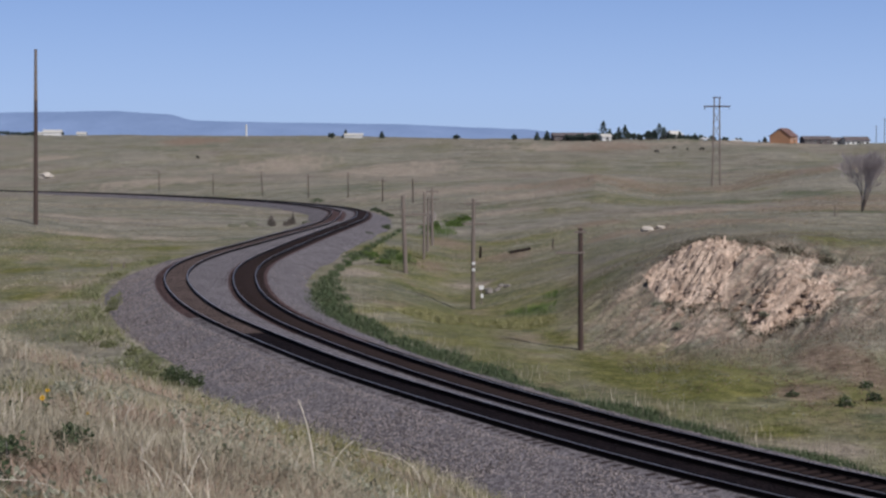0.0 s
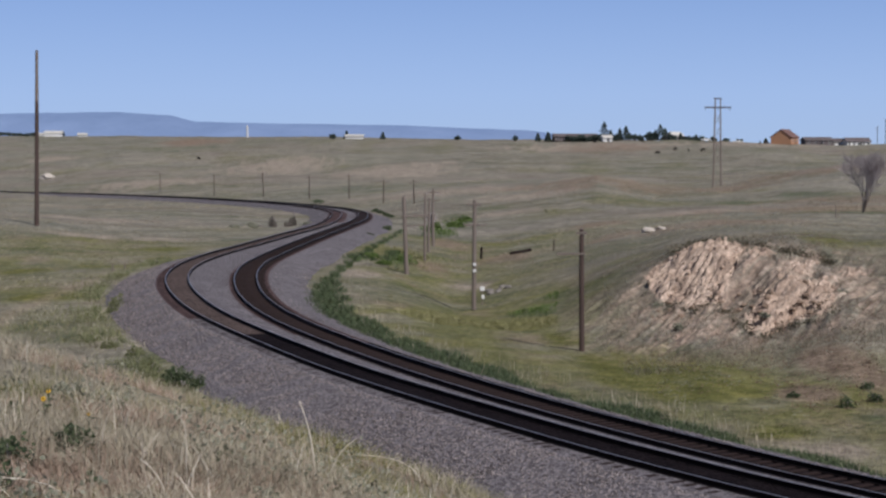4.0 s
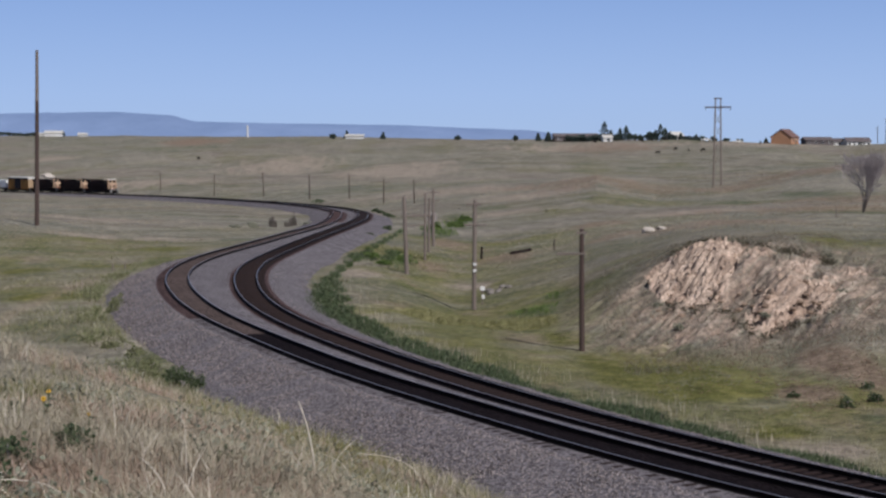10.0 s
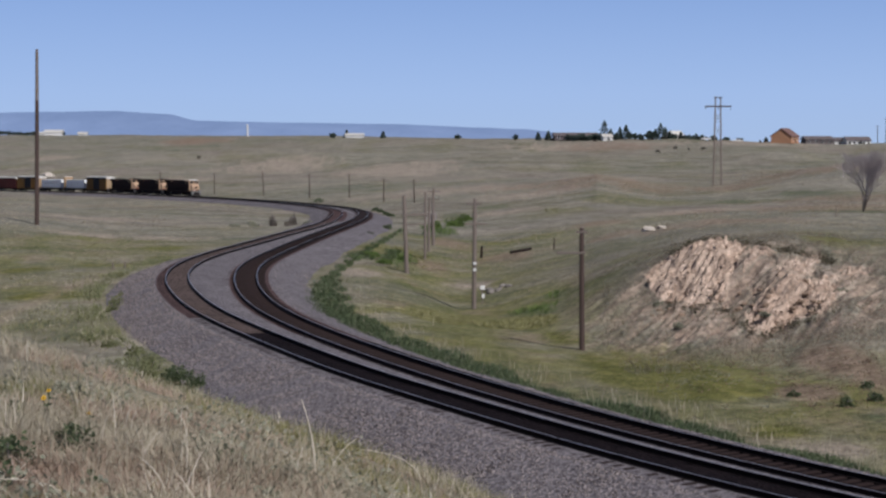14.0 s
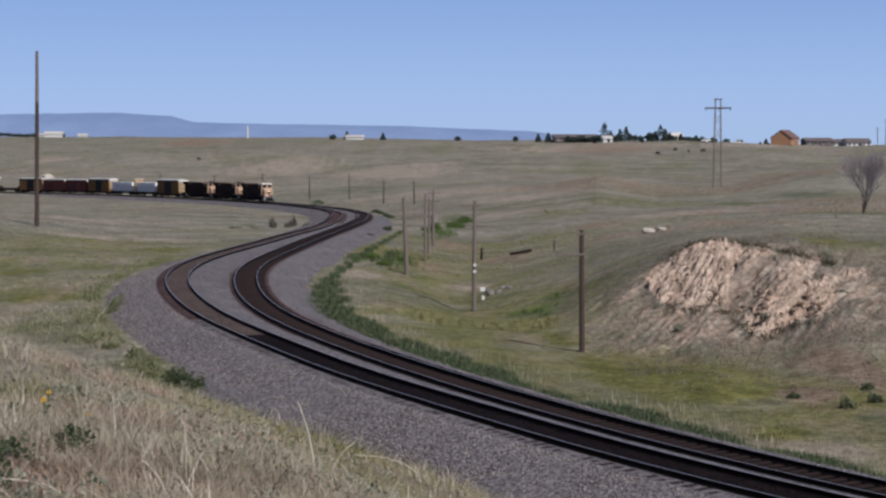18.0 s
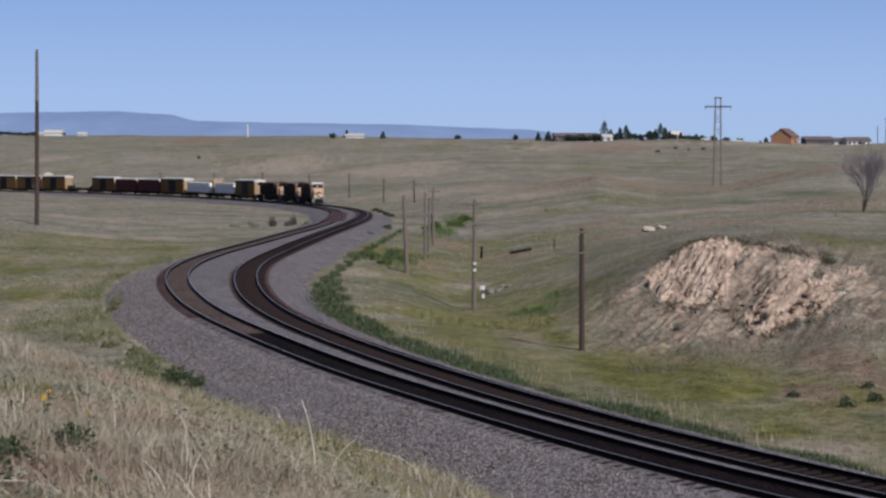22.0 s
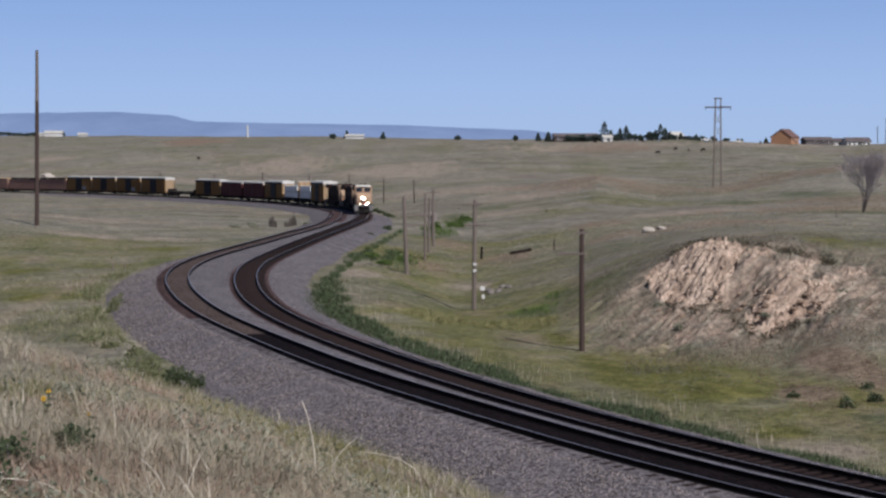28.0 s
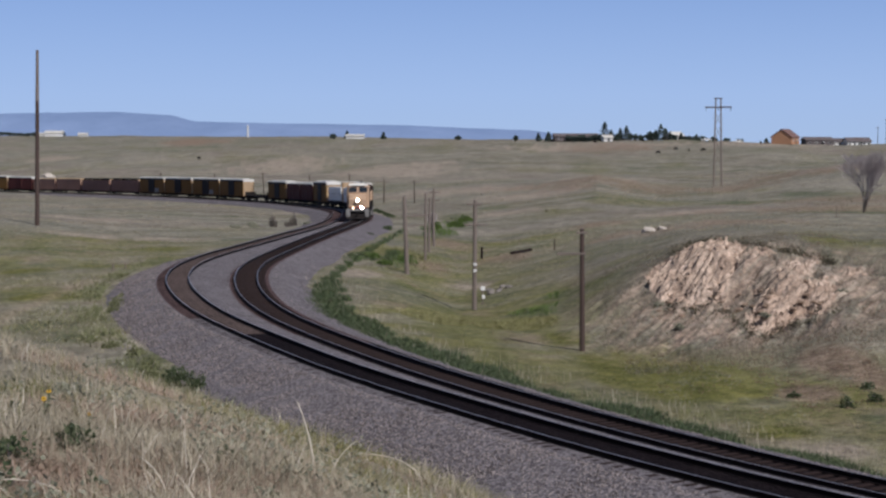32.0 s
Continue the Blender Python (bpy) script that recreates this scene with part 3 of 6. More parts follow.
WEEDY = ((1.9, 259.1, 2.9, 25.4), (-4.2, 147, 2.0, 9), (48, 196, 9, 12), (-7.2, 145.5, 1.8, 7.3), (6.4, 105.1, 2.2, 2.9), (50.1, 266, 7.3, 15.7), (63.8, 286.2, 4.9, 14.8), (45.3, 349.3, 9.6, 26), (8.8, 295.2, 4.1, 10.8), (-19.3, 95.6, 1.1, 5.7), (-19, 83.9, 2, 2.4), (-13.2, 77.1, 1.6, 3.3), (-149, 925, 28, 16), (-0.6, 215, 2.4, 22), (-22.7, 90.4, 1.9, 2), (7.9, 111.3, 1.9, 2.5), (15.7, 59.9, 0.8, 1))
STRAW = ((85, 790, 70, 30), (150, 790, 40, 26), (2.2, 394.2, 27.2, 28.6), (39.4, 429.9, 10.4, 41.1), (17.1, 338.7, 11.7, 22.2), (13.2, 54.4, 1.7, 1.6), (11.9, 56.5, 1.2, 0.9), (-6.4, 128.9, 2.2, 4), (-17.5, 83.4, 1.2, 1.9), (-193.7, 810.5, 11.2, 45.6), (2.1, 132.3, 2.7, 2.6), (-70.6, 674.5, 27.9, 53.95), (-106.5, 578.8, 24, 34.8), (-47.8, 237.1, 12.3, 7.2), (-40.7, 174.8, 7.2, 4.5), (-29.6, 177.3, 5.5, 4.3), (-17.6, 606.9, 25.1, 52.55), (36.5, 227.2, 9.4, 9.7), (-29.6, 325, 4.5, 13.9), (10.7, 267.9, 6.5, 8.9))
REDDISH = ((38, 380, 26, 45), (100, 380, 34, 50), (50, 215, 18, 18), (26, 165, 12, 14), (70, 255, 22, 20), (1.6, 179.8, 3.1, 10.2), (5.7, 155.1, 3.2, 6.9), (85.3, 401.8, 9.7, 44.85), (62.2, 356.4, 9.8, 27.9), (17.8, 71.8, 1.5, 6.5), (15.1, 66.4, 1.4, 2.4), (94.4, 372, 6.4, 37.4), (78.5, 770.3, 26.6, 53.3), (-1.2, 145.8, 2, 4.8), (19, 199.2, 4.1, 7.1))


def patches(x, y, spots, edge=0.5):
    """How far each place lies inside any of the patches, with frayed edges."""
    fray = edge * fractal(x * 1.6, y * 0.6, 6, 4, 111) + edge * fractal(x, y * 0.4, 1.5, 2, 113)
    out = np.zeros(np.shape(x))
    for px, py, rx, ry in spots:
        near = (np.abs(x - px) < 2 * rx) & (np.abs(y - py) < 2 * ry)
        out = np.where(near, np.maximum(out, np.clip(1.15 - ((x - px) / rx) ** 2 - ((y - py) / ry) ** 2 + fray, 0, 1)), out)
    return out


def fall_line(x, y):
    """Distance across the runnels, which drain down the bank to the camera's left."""
    return x - 0.42 * (y - 90) - 0.3 * np.clip(y - bank_foot(x / np.maximum(y, 1.0)) + 3, 0, 7)


def bank_face(x, y):
    """The two bare lobes of the cut bank and the half-grown break between them and the brow."""
    u = x / np.maximum(y, 1.0)
    w = 0.5 * fractal(x, y, 2.2, 3, 61)
    du = 0.003 * fractal(x, y, 1.4, 3, 62)

    def lobe(foot_u, foot, top_u, top):
        lo, hi = np.interp(u + du, foot_u, foot) + w, np.interp(u + du, top_u, top) + w
        ends = np.clip((u - foot_u[0]) / 0.003, 0, 1) * np.clip((foot_u[-1] - u) / 0.003, 0, 1)
        return ends * np.clip((y - lo) / 0.5 + 0.5, 0, 1) * np.clip((hi - y) / 0.9 + 0.5, 0, 1)
    a = lobe((0.120, 0.132, 0.152, 0.171, 0.180, 0.186), (101.5, 97.2, 94.3, 93.6, 96.0, 101), (0.120, 0.138, 0.158, 0.184, 0.19), (101, 103.6, 103.6, 101, 98))
    b = lobe((0.181, 0.19, 0.214, 0.2345, 0.244), (91, 86.2, 87.4, 87.4, 91.5), (0.181, 0.196, 0.214, 0.234, 0.244), (90.5, 92.0, 92.0, 92.6, 91))
    c = lobe((0.176, 0.19, 0.214, 0.234, 0.262), (99, 92.2, 92.4, 92.6, 93.0), (0.176, 0.19, 0.205, 0.23, 0.262), (99.5, 99.8, 98.6, 97.6, 95.2))
    return np.maximum(a, b), c


def regions(x, y, near, s):
    """Where the green meadow, the bare soil and the broken face of the cut bank lie."""
    u = x / np.maximum(y, 1.0)
    lobes, ledge_zone = bank_face(x, y)
    across = fall_line(x, y)
    streak = fractal(across / 0.55, y / 5.0, 1.0, 3, 71)
    face = np.clip(np.maximum(lobes * np.clip(1.05 + 0.3 * fractal(x, y, 1.8, 3, 63) + 0.3 * streak, 0.2, 1), 0.85 * ledge_zone * np.clip(0.4 + 0.8 * streak + 0.5 * fractal(x, y, 1.2, 3, 64), 0, 1)), 0, 1)
    hill = np.exp(-((x - 17.5) / 9.5) ** 4) * np.exp(-((y - 92) / 11.0) ** 4)
    flute = across / 0.85 + 1.3 * value_noise(across / 1.9, y / 3.5, 74)
    tooth = 1 - (flute - np.floor(flute))
    small = across / 0.31 + 1.1 * value_noise(across / 0.8, y / 1.7, 76)
    tooth = tooth * np.clip(0.55 + 0.6 * value_noise(np.floor(flute), y / 2.5, 78), 0.1, 1) + 0.35 * (1 - (small - np.floor(small)))
    broken = np.maximum(lobes, 0.6 * ledge_zone) * (0.28 * fractal(x, y, 1.1, 4, 31) + 0.62 * (tooth - 0.55)) + hill * (0.1 * fractal(x, y, 1.0, 4, 33) + 0.16 * streak)
    broken = broken * np.clip((y - 60) / 10, 0, 1)
    meadow = np.clip(1 - np.abs(near - 14) / 16, 0, 1) * (x > -14) * (y < 190) + 0.8 * np.exp(-((x - 6) / 9) ** 2 - ((y - 92) / 30) ** 2)
    meadow = np.clip(meadow * 0.95 + 0.45 * fractal(x, y, 14, 3, 41), 0, 1) * (1 - hill)
    meadow = np.where((x < -17) & (y < 175), np.clip(0.4 + 0.5 * fractal(x, y, 18, 3, 43), 0, 1), meadow)
    meadow = np.where(s > 0.5, np.clip(0.05 + 0.3 * fractal(x, y, 2, 3, 47) + 0.09 * (np.hypot(x, y) - 14) * (x > -3.5), 0, 0.9), meadow)
    bare = np.clip(face * 1.9 - 0.2 + 0.2 * fractal(x, y, 2.0, 3, 51) * face, 0, 1)
    bare = np.maximum(bare, 0.3 * np.exp(-((x + 25.6 + 0.02 * (y - 100)) / 0.7) ** 2) * np.clip((y - 84) / 6, 0, 1) * np.clip((140 - y) / 20, 0, 1))  # a worn wheel track
    bare = np.maximum(bare, 0.55 * hill * np.clip(fractal(x, y, 1.6, 3, 57) + 0.6 * streak, 0, 1))
    red = np.clip(1.3 - ((x + 152 + 8 * fractal(x, y, 18, 2, 59)) / 21) ** 2 - ((y - 985) / 50) ** 2, 0, 1)
    red = np.maximum(red, np.where((x > 12) & (y < 80), 0.9, 0.75) * patches(x, y, REDDISH))
    off = s < 0.5
    # the dark growth in the drain along the inner foot of the ballast
    strip = ((near > 3.0) & (near < 9.5) & (y > 36) & (y < 200) & (u > -0.1) & (x > np.interp(y, T2_XY[:, 1], T2_XY[:, 0])))
    strip = strip * np.clip(np.interp(y, (75, 95), (1.8, 1.4)) - np.abs(near - np.interp(y, (40, 80, 100, 112, 130, 190), (4.3, 4.6, 5.2, 5.8, 6.4, 6.4))) / np.interp(y, (40, 70, 95, 112, 120, 140, 190), (0.6, 0.75, 0.95, 0.8, 0.25, 0.18, 0.12)) + 0.8 * fractal(x, y, 4, 3, 115), 0, 1)
    lush, pale = patches(x, y, LUSH) * off * np.interp(y, (150, 220), (1, 0.5)), 0.9 * patches(x, y, STRAW) * off
    weedy = np.maximum(np.where((x < -9) | (y > 255), 0.45, 0.8) * patches(x, y, WEEDY), strip) * off
    return meadow, bare, face, broken, red, hill * (1 - face), lush * (1 - weedy), weedy, pale


def ground_sheet():
    fine = np.radians(np.r_[np.arange(-17.6, 6.4, 0.11), np.arange(6.4, 15.0, 0.05), np.arange(15.0, 17.6, 0.11)])
    coarse_r = np.radians(np.arange(18.5, 342.0, 4.0))
    az = np.r_[fine, coarse_r]
    rad = [1.0]
    while rad[-1] < 4700:
        rad.append(rad[-1] + (0.13 if 84 < rad[-1] < 105 else rad[-1] * 0.0165 + 0.02))
    rad = np.array(rad)
    aa, rr = np.meshgrid(az, rad)
    x, y = np.sin(aa) * rr, np.cos(aa) * rr
    z, near, dl, s = land(x, y)
    meadow, bare, face, rill, red, slope, lush, weedy, pale = regions(x, y, near, s)
    z = z + rill
    n, k = aa.shape
    verts = np.stack([x.ravel(), y.ravel(), z.ravel()], 1)
    i, j = np.meshgrid(np.arange(n - 1), np.arange(k), indexing="ij")
    j2 = (j + 1) % k
    faces = np.stack([i * k + j, i * k + j2, (i + 1) * k + j2, (i + 1) * k + j], -1).reshape(-1, 4)
    c = len(verts)
    verts = np.vstack([verts, [[0, 0, float(z[0].mean())]]])
    me = bpy.data.meshes.new("ground")
    tri = [(c, (q + 1) % k, q) for q in range(k)]
    fill_mesh(me, verts, [faces, np.array(tri)])
    me.polygons.foreach_set("use_smooth", [True] * len(me.polygons))
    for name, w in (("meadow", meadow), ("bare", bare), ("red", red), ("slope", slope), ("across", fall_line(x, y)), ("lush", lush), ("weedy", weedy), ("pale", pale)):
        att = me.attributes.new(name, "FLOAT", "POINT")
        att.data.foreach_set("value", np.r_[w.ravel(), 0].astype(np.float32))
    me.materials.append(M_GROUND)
    return tagged(new("ground", me), "rolling dry prairie of straw and olive grass with a green trackside meadow", "ground", kind="structure")


ground_sheet()


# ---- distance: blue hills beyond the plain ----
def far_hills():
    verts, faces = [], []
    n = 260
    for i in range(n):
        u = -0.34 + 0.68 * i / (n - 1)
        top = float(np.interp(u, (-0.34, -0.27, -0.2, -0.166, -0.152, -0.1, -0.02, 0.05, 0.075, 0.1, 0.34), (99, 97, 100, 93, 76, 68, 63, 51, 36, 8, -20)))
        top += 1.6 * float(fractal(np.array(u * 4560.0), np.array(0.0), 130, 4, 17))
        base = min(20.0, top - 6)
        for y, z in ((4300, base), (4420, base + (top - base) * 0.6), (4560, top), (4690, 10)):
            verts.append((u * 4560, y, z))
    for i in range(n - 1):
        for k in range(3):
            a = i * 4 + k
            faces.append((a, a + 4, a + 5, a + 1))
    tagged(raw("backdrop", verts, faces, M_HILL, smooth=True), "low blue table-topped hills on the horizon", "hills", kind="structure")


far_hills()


# ---- ballast bed, rails and ties ----
def normals(line):
    d = np.gradient(line, axis=0)
    d[:, 2] = 0
    d /= np.linalg.norm(d, axis=1)[:, None]
    return d, np.stack([-d[:, 1], d[:, 0], 0 * d[:, 0]], 1)  # ahead (away from the camera), left


def ballast_bed():
    """The stone bed under both tracks: a shoulder to each side and a shallow drain between."""
    dir1, left1 = normals(TRACK_1)
    dir2, left2 = normals(TRACK_2)
    verts, faces = [], []
    w = 0
    for i in range(0, len(TRACK_1), 1):
        p = TRACK_1[i]
        q = TRACK_2[np.argmin(np.hypot(*(TRACK_2[:, :2] - p[:2]).T))]
        j = int(np.argmin(np.hypot(*(TRACK_2[:, :2] - p[:2]).T)))
        wob = 0.35 * float(value_noise(np.array(i / 6.0), np.array(0.5), 9))
        row = [p + left1[i] * (5.4 + wob), p + left1[i] * (4.4 + wob), p + left1[i] * 3.2, p + left1[i] * 2.0, p + left1[i] * 1.4, p + left1[i] * 0.7,
               p - left1[i] * 0.7, p - left1[i] * 1.6, (p + q) / 2, q + left2[j] * 1.12, q + left2[j] * 0.7, q - left2[j] * 0.7, q - left2[j] * 1.55,
               q - left2[j] * 2.0, q - left2[j] * 3.2, q - left2[j] * (4.4 + wob), q - left2[j] * (5.6 + wob)]
        drop = (1.5, 0.95, 0.72, 0.25, 0.2, 0.182, 0.182, 0.175, 0.3, 0.165, 0.215, 0.215, 0.2, 0.26, 0.66, 1.0, 1.6)
        for k, (v, dz) in enumerate(zip(row, drop)):
            jit = 0.05 * float(value_noise(np.array(v[0] * 1.7), np.array(v[1] * 1.7), 13)) if k not in (4, 5, 6, 7, 9, 10, 11, 12) else 0
            verts.append((v[0], v[1], v[2] - dz + jit))
        w = len(row)
    n = len(verts) // w
    for i in range(n - 1):
        for k in range(w - 1):
            a = i * w + k
            faces.append((a, a + 1, a + w + 1, a + w))
    bed = raw("ballast", verts, faces, [M_BALLAST, M_OILED, M_BROWNED, M_BLACK_BED], smooth=True)
    kinds = []
    for i in range(n - 1):
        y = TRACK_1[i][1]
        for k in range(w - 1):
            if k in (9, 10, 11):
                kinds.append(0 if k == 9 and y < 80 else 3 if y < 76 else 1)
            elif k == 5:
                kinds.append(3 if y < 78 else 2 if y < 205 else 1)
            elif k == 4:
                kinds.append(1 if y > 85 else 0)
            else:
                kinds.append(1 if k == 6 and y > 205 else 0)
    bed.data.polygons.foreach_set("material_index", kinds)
    return tagged(bed, "grey-pink crushed stone ballast bed under two tracks", "ballast", kind="structure")


RAIL_SHAPE = [(-0.07, -0.17), (0.07, -0.17), (0.07, -0.155), (0.012, -0.135), (0.012, -0.045), (0.037, -0.035), (0.037, -0.006), (0.028, 0.0), (-0.028, 0.0),
              (-0.037, -0.006), (-0.037, -0.035), (-0.012, -0.045), (-0.012, -0.135), (-0.07, -0.155)]


def track(line, label):
    root = thing("railway_track", None, label, "railway track", "parallel tracks", "structure")
    ahead, left = normals(line)
    k = len(RAIL_SHAPE)
    for side in (0.7535, -0.7535):
        verts, faces = [], []
        for p, l in zip(line, left):
            for o, z in RAIL_SHAPE:
                verts.append(p + l * (side + o) + np.array([0, 0, z]))
        for i in range(len(line) - 1):
            for a in range(k):
                b = (a + 1) % k
                faces.append((i * k + a, i * k + b, (i + 1) * k + b, (i + 1) * k + a))
        ob = raw("rail", verts, faces, [M_RAIL, M_RAILTOP], root)
        ob.data.polygons.foreach_set("material_index", [1 if (q % k) == 7 else 0 for q in range(len(faces))])
    return root


track_1 = track(TRACK_1, "outer track of dark worn steel rails on half-buried wooden ties")
track_2 = track(TRACK_2, "inner track of dark worn steel rails on half-buried wooden ties")
ballast_bed()


# ---- the train: each car runs along +x, rail top at z = 0 ----
def truck(parent, x, base=1.8, wheel=0.46, axles=2):
    """A truck with side frames and wheels under a car."""
    half = base * (axles - 1) / 2
    bm = None
    for s in (-1, 1):
        bm = prism([(x - half - 0.5, 0.38), (x - half - 0.5, 0.62), (x - 0.5, 0.78), (x + 0.5, 0.78), (x + half + 0.5, 0.62), (x + half + 0.5, 0.38), (x + 0.6, 0.22), (x - 0.6, 0.22)],
                   s * 1.0 - 0.08, s * 1.0 + 0.08, bm)
    bm = block((x, 0, 0.6), (0.5, 2.0, 0.28), 0.03, bm)
    tr = part("truck", bm, M_DARK, parent)
    for a in range(axles):
        ax = x - half + a * base
        b = rod((ax, -0.83, wheel), (ax, 0.83, wheel), 0.08, n=8)
        for s in (-1, 1):
            rod((ax, s * 0.7, wheel), (ax, s * 0.84, wheel), wheel, n=18, bm=b)
        part("wheelset", b, M_DARK, tr)
    return tr


def coupler(parent, x, sgn):
    b = block((x + sgn * 0.3, 0, 0.88), (0.7, 0.22, 0.24), 0.03)
    part("coupler", b, M_DARK, parent)


def locomotive(lead):
    L = 22.3
    root = thing("locomotive", None, "leading diesel locomotive, dark hood, orange-yellow cab, lit headlamps" if lead else "trailing diesel locomotive with dark hood and yellow cab", "locomotive", "locomotives of the train")
    part("frame", block((0, 0, 1.25), (L - 1.4, 2.9, 0.32), 0.03), M_HOOD, root)
    part("walkway", block((0, 0, 1.44), (L - 1.6, 3.02, 0.06), 0.01), M_DARK, root)
    part("fuel_tank", prism([(-3.2, 0.45), (-2.8, 0.3), (2.8, 0.3), (3.2, 0.45), (3.2, 1.1), (-3.2, 1.1)], -1.35, 1.35), M_DARK, root)
    # long hood in yellow with its grey roof, radiator wings behind
    part("hood", block((-1.6, 0, 2.75), (14.6, 1.95, 2.5), 0.08), M_HOOD, root)
    part("hood_roof", prism([(-8.9, 4.0), (5.7, 4.0), (5.7, 4.3), (-8.9, 4.35)], -0.9, 0.9), M_HOOD, root)
    part("radiator", block((-6.6, 0, 4.15), (4.4, 3.0, 0.75), 0.1), M_HOOD, root)
    part("dynamic_brake", block((3.6, 0, 3.95), (3.4, 2.6, 0.8), 0.1), M_DARK, root)
    part("exhaust_stack", block((0.3, 0, 4.4), (0.9, 0.6, 0.25), 0.04), M_DARK, root)
    for k in range(7):
        for s in (-1, 1):
            part("hood_door", block((-7.4 + k * 1.9, s * 0.985, 2.7), (1.5, 0.05, 1.9), 0.015), M_HOOD, root)
    for s in (-1, 1):
        part("radiator_grille", block((-6.6, s * 1.51, 4.12), (3.8, 0.05, 0.5), 0.01), M_DARK, root)
        part("intake_grille", block((3.6, s * 1.31, 3.95), (2.8, 0.05, 0.45), 0.01), M_DARK, root)
    # cab and nose
    skin = M_YELLOW
    cab = part("cab", block((7.4, 0, 3.0), (3.2, 2.86, 3.0), 0.16), skin, root)
    # dark panels put the shade of the cab sides into the paint
    part("cab_side", block((7.3, 1.44, 2.9), (2.8, 0.04, 2.7), 0.01), M_HOOD, cab, "cab side panel painted dark as if shaded")
    part("cab_side", block((7.3, -1.44, 2.9), (2.8, 0.04, 2.7), 0.01), M_HOOD, cab, "cab side panel painted dark as if shaded")
    part("cab_roof", prism([(5.6, 4.4), (9.1, 4.4), (8.9, 4.66), (5.8, 4.66)], -1.2, 1.2), M_ROOF if lead else M_HOOD, cab, "pale grey cab roof" if lead else "dark sooty cab roof")
    for s in (-1, 1):
        part("side_window", block((7.2, s * 1.46, 3.75), (1.5, 0.05, 0.7), 0.02), M_GLASS, cab)
        part("windshield", block((9.02, s * 0.68, 3.86), (0.06, 1.0, 0.62), 0.02), M_GLASS, cab)
    nose = part("nose", prism([(8.9, 1.5), (8.9, 3.35), (9.9, 3.2), (10.35, 2.6), (10.35, 1.5)], -1.05, 1.05), skin, root)
    part("nose_door", block((10.37, 0.55, 2.1), (0.05, 0.6, 1.1), 0.01), skin, nose)
    part("nose_stripe", block((10.36, 0, 1.62), (0.06, 2.0, 0.12), 0.0), M_RED, nose)
    part("number_board", block((8.98, 0, 4.32), (0.12, 1.7, 0.2), 0.02), M_DARK, cab)
    for y, lit, z, r in ((0.0, lead, 2.5, 0.21), (0.55, lead, 1.55, 0.21), (-0.55, False, 1.55, 0.14)):
        # the deep hood and upright vanes are made up to hide side glow
        lamp = part("headlamp" if y == 0 else "ditch_lamp", rod((10.3, y, z), (10.42, y, z), r, n=20), (M_LAMP if lit else M_LAMPDIM) if lead else M_GLASS, nose if y == 0 else root)
        hood = bmesh.new()
        rings = [[hood.verts.new((x, y + rr * math.cos(k * math.tau / 20), z + rr * math.sin(k * math.tau / 20))) for k in range(20)] for x, rr in ((10.36, r + 0.03), (10.92, r + 0.03), (10.92, r), (10.36, r))]
        for p, q in zip(rings, rings[1:] + rings[:1]):
            for k in range(20):
                hood.faces.new((p[k], q[k], q[(k + 1) % 20], p[(k + 1) % 20]))
        bmesh.ops.recalc_face_normals(hood, faces=hood.faces)
        part("glow_mask_hood", hood, M_DARK, nose if y == 0 else root)
        for v in (-0.8, -0.6, -0.4, -0.2, 0, 0.2, 0.4, 0.6, 0.8) if lit else ():
            part("glow_mask_vane", block((10.66, y + v * r, z), (0.46, 0.012, 1.7 * r * math.sqrt(1 - v * v))), M_DARK, nose if y == 0 else root)
    part("horn", block((6.4, 0.4, 4.85), (0.6, 0.3, 0.2), 0.03), M_DARK, cab)
    part("plow", prism([(10.4, 0.2), (10.9, 0.15), (10.6, 1.0), (10.3, 1.2)], -1.45, 1.45), M_DARK, root)
    part("end_platform", block((10.55, 0, 1.28), (0.9, 2.9, 0.25), 0.03), M_GREY, root)
    part("end_platform", block((-10.3, 0, 1.28), (1.6, 2.9, 0.25), 0.03), M_GREY, root)
    for s in (-1, 1):
        bm = rod((-9.5, s * 1.45, 2.4), (5.6, s * 1.45, 2.4), 0.03, n=6)
        for k in range(9):
            rod((-9.5 + k * 1.88, s * 1.45, 1.4), (-9.5 + k * 1.88, s * 1.45, 2.4), 0.025, n=6, bm=bm)
        part("handrail", bm, M_DARK, root)
        for x in (10.7, -10.9):
            part("steps", prism([(x - 0.25, 0.35), (x + 0.1, 0.35), (x + 0.1, 0.65), (x + 0.2, 0.65), (x + 0.2, 0.95), (x + 0.25, 0.95), (x + 0.25, 1.2), (x - 0.25, 1.2)], s * 1.2 - 0.25, s * 1.2 + 0.25), M_GREY, root)
    truck(root, 6.9, 1.85, 0.53, 3)
    truck(root, -6.9, 1.85, 0.53, 3)
    coupler(root, 10.7, 1)
    coupler(root, -10.9, -1)
    return root, 22.4, 6.9


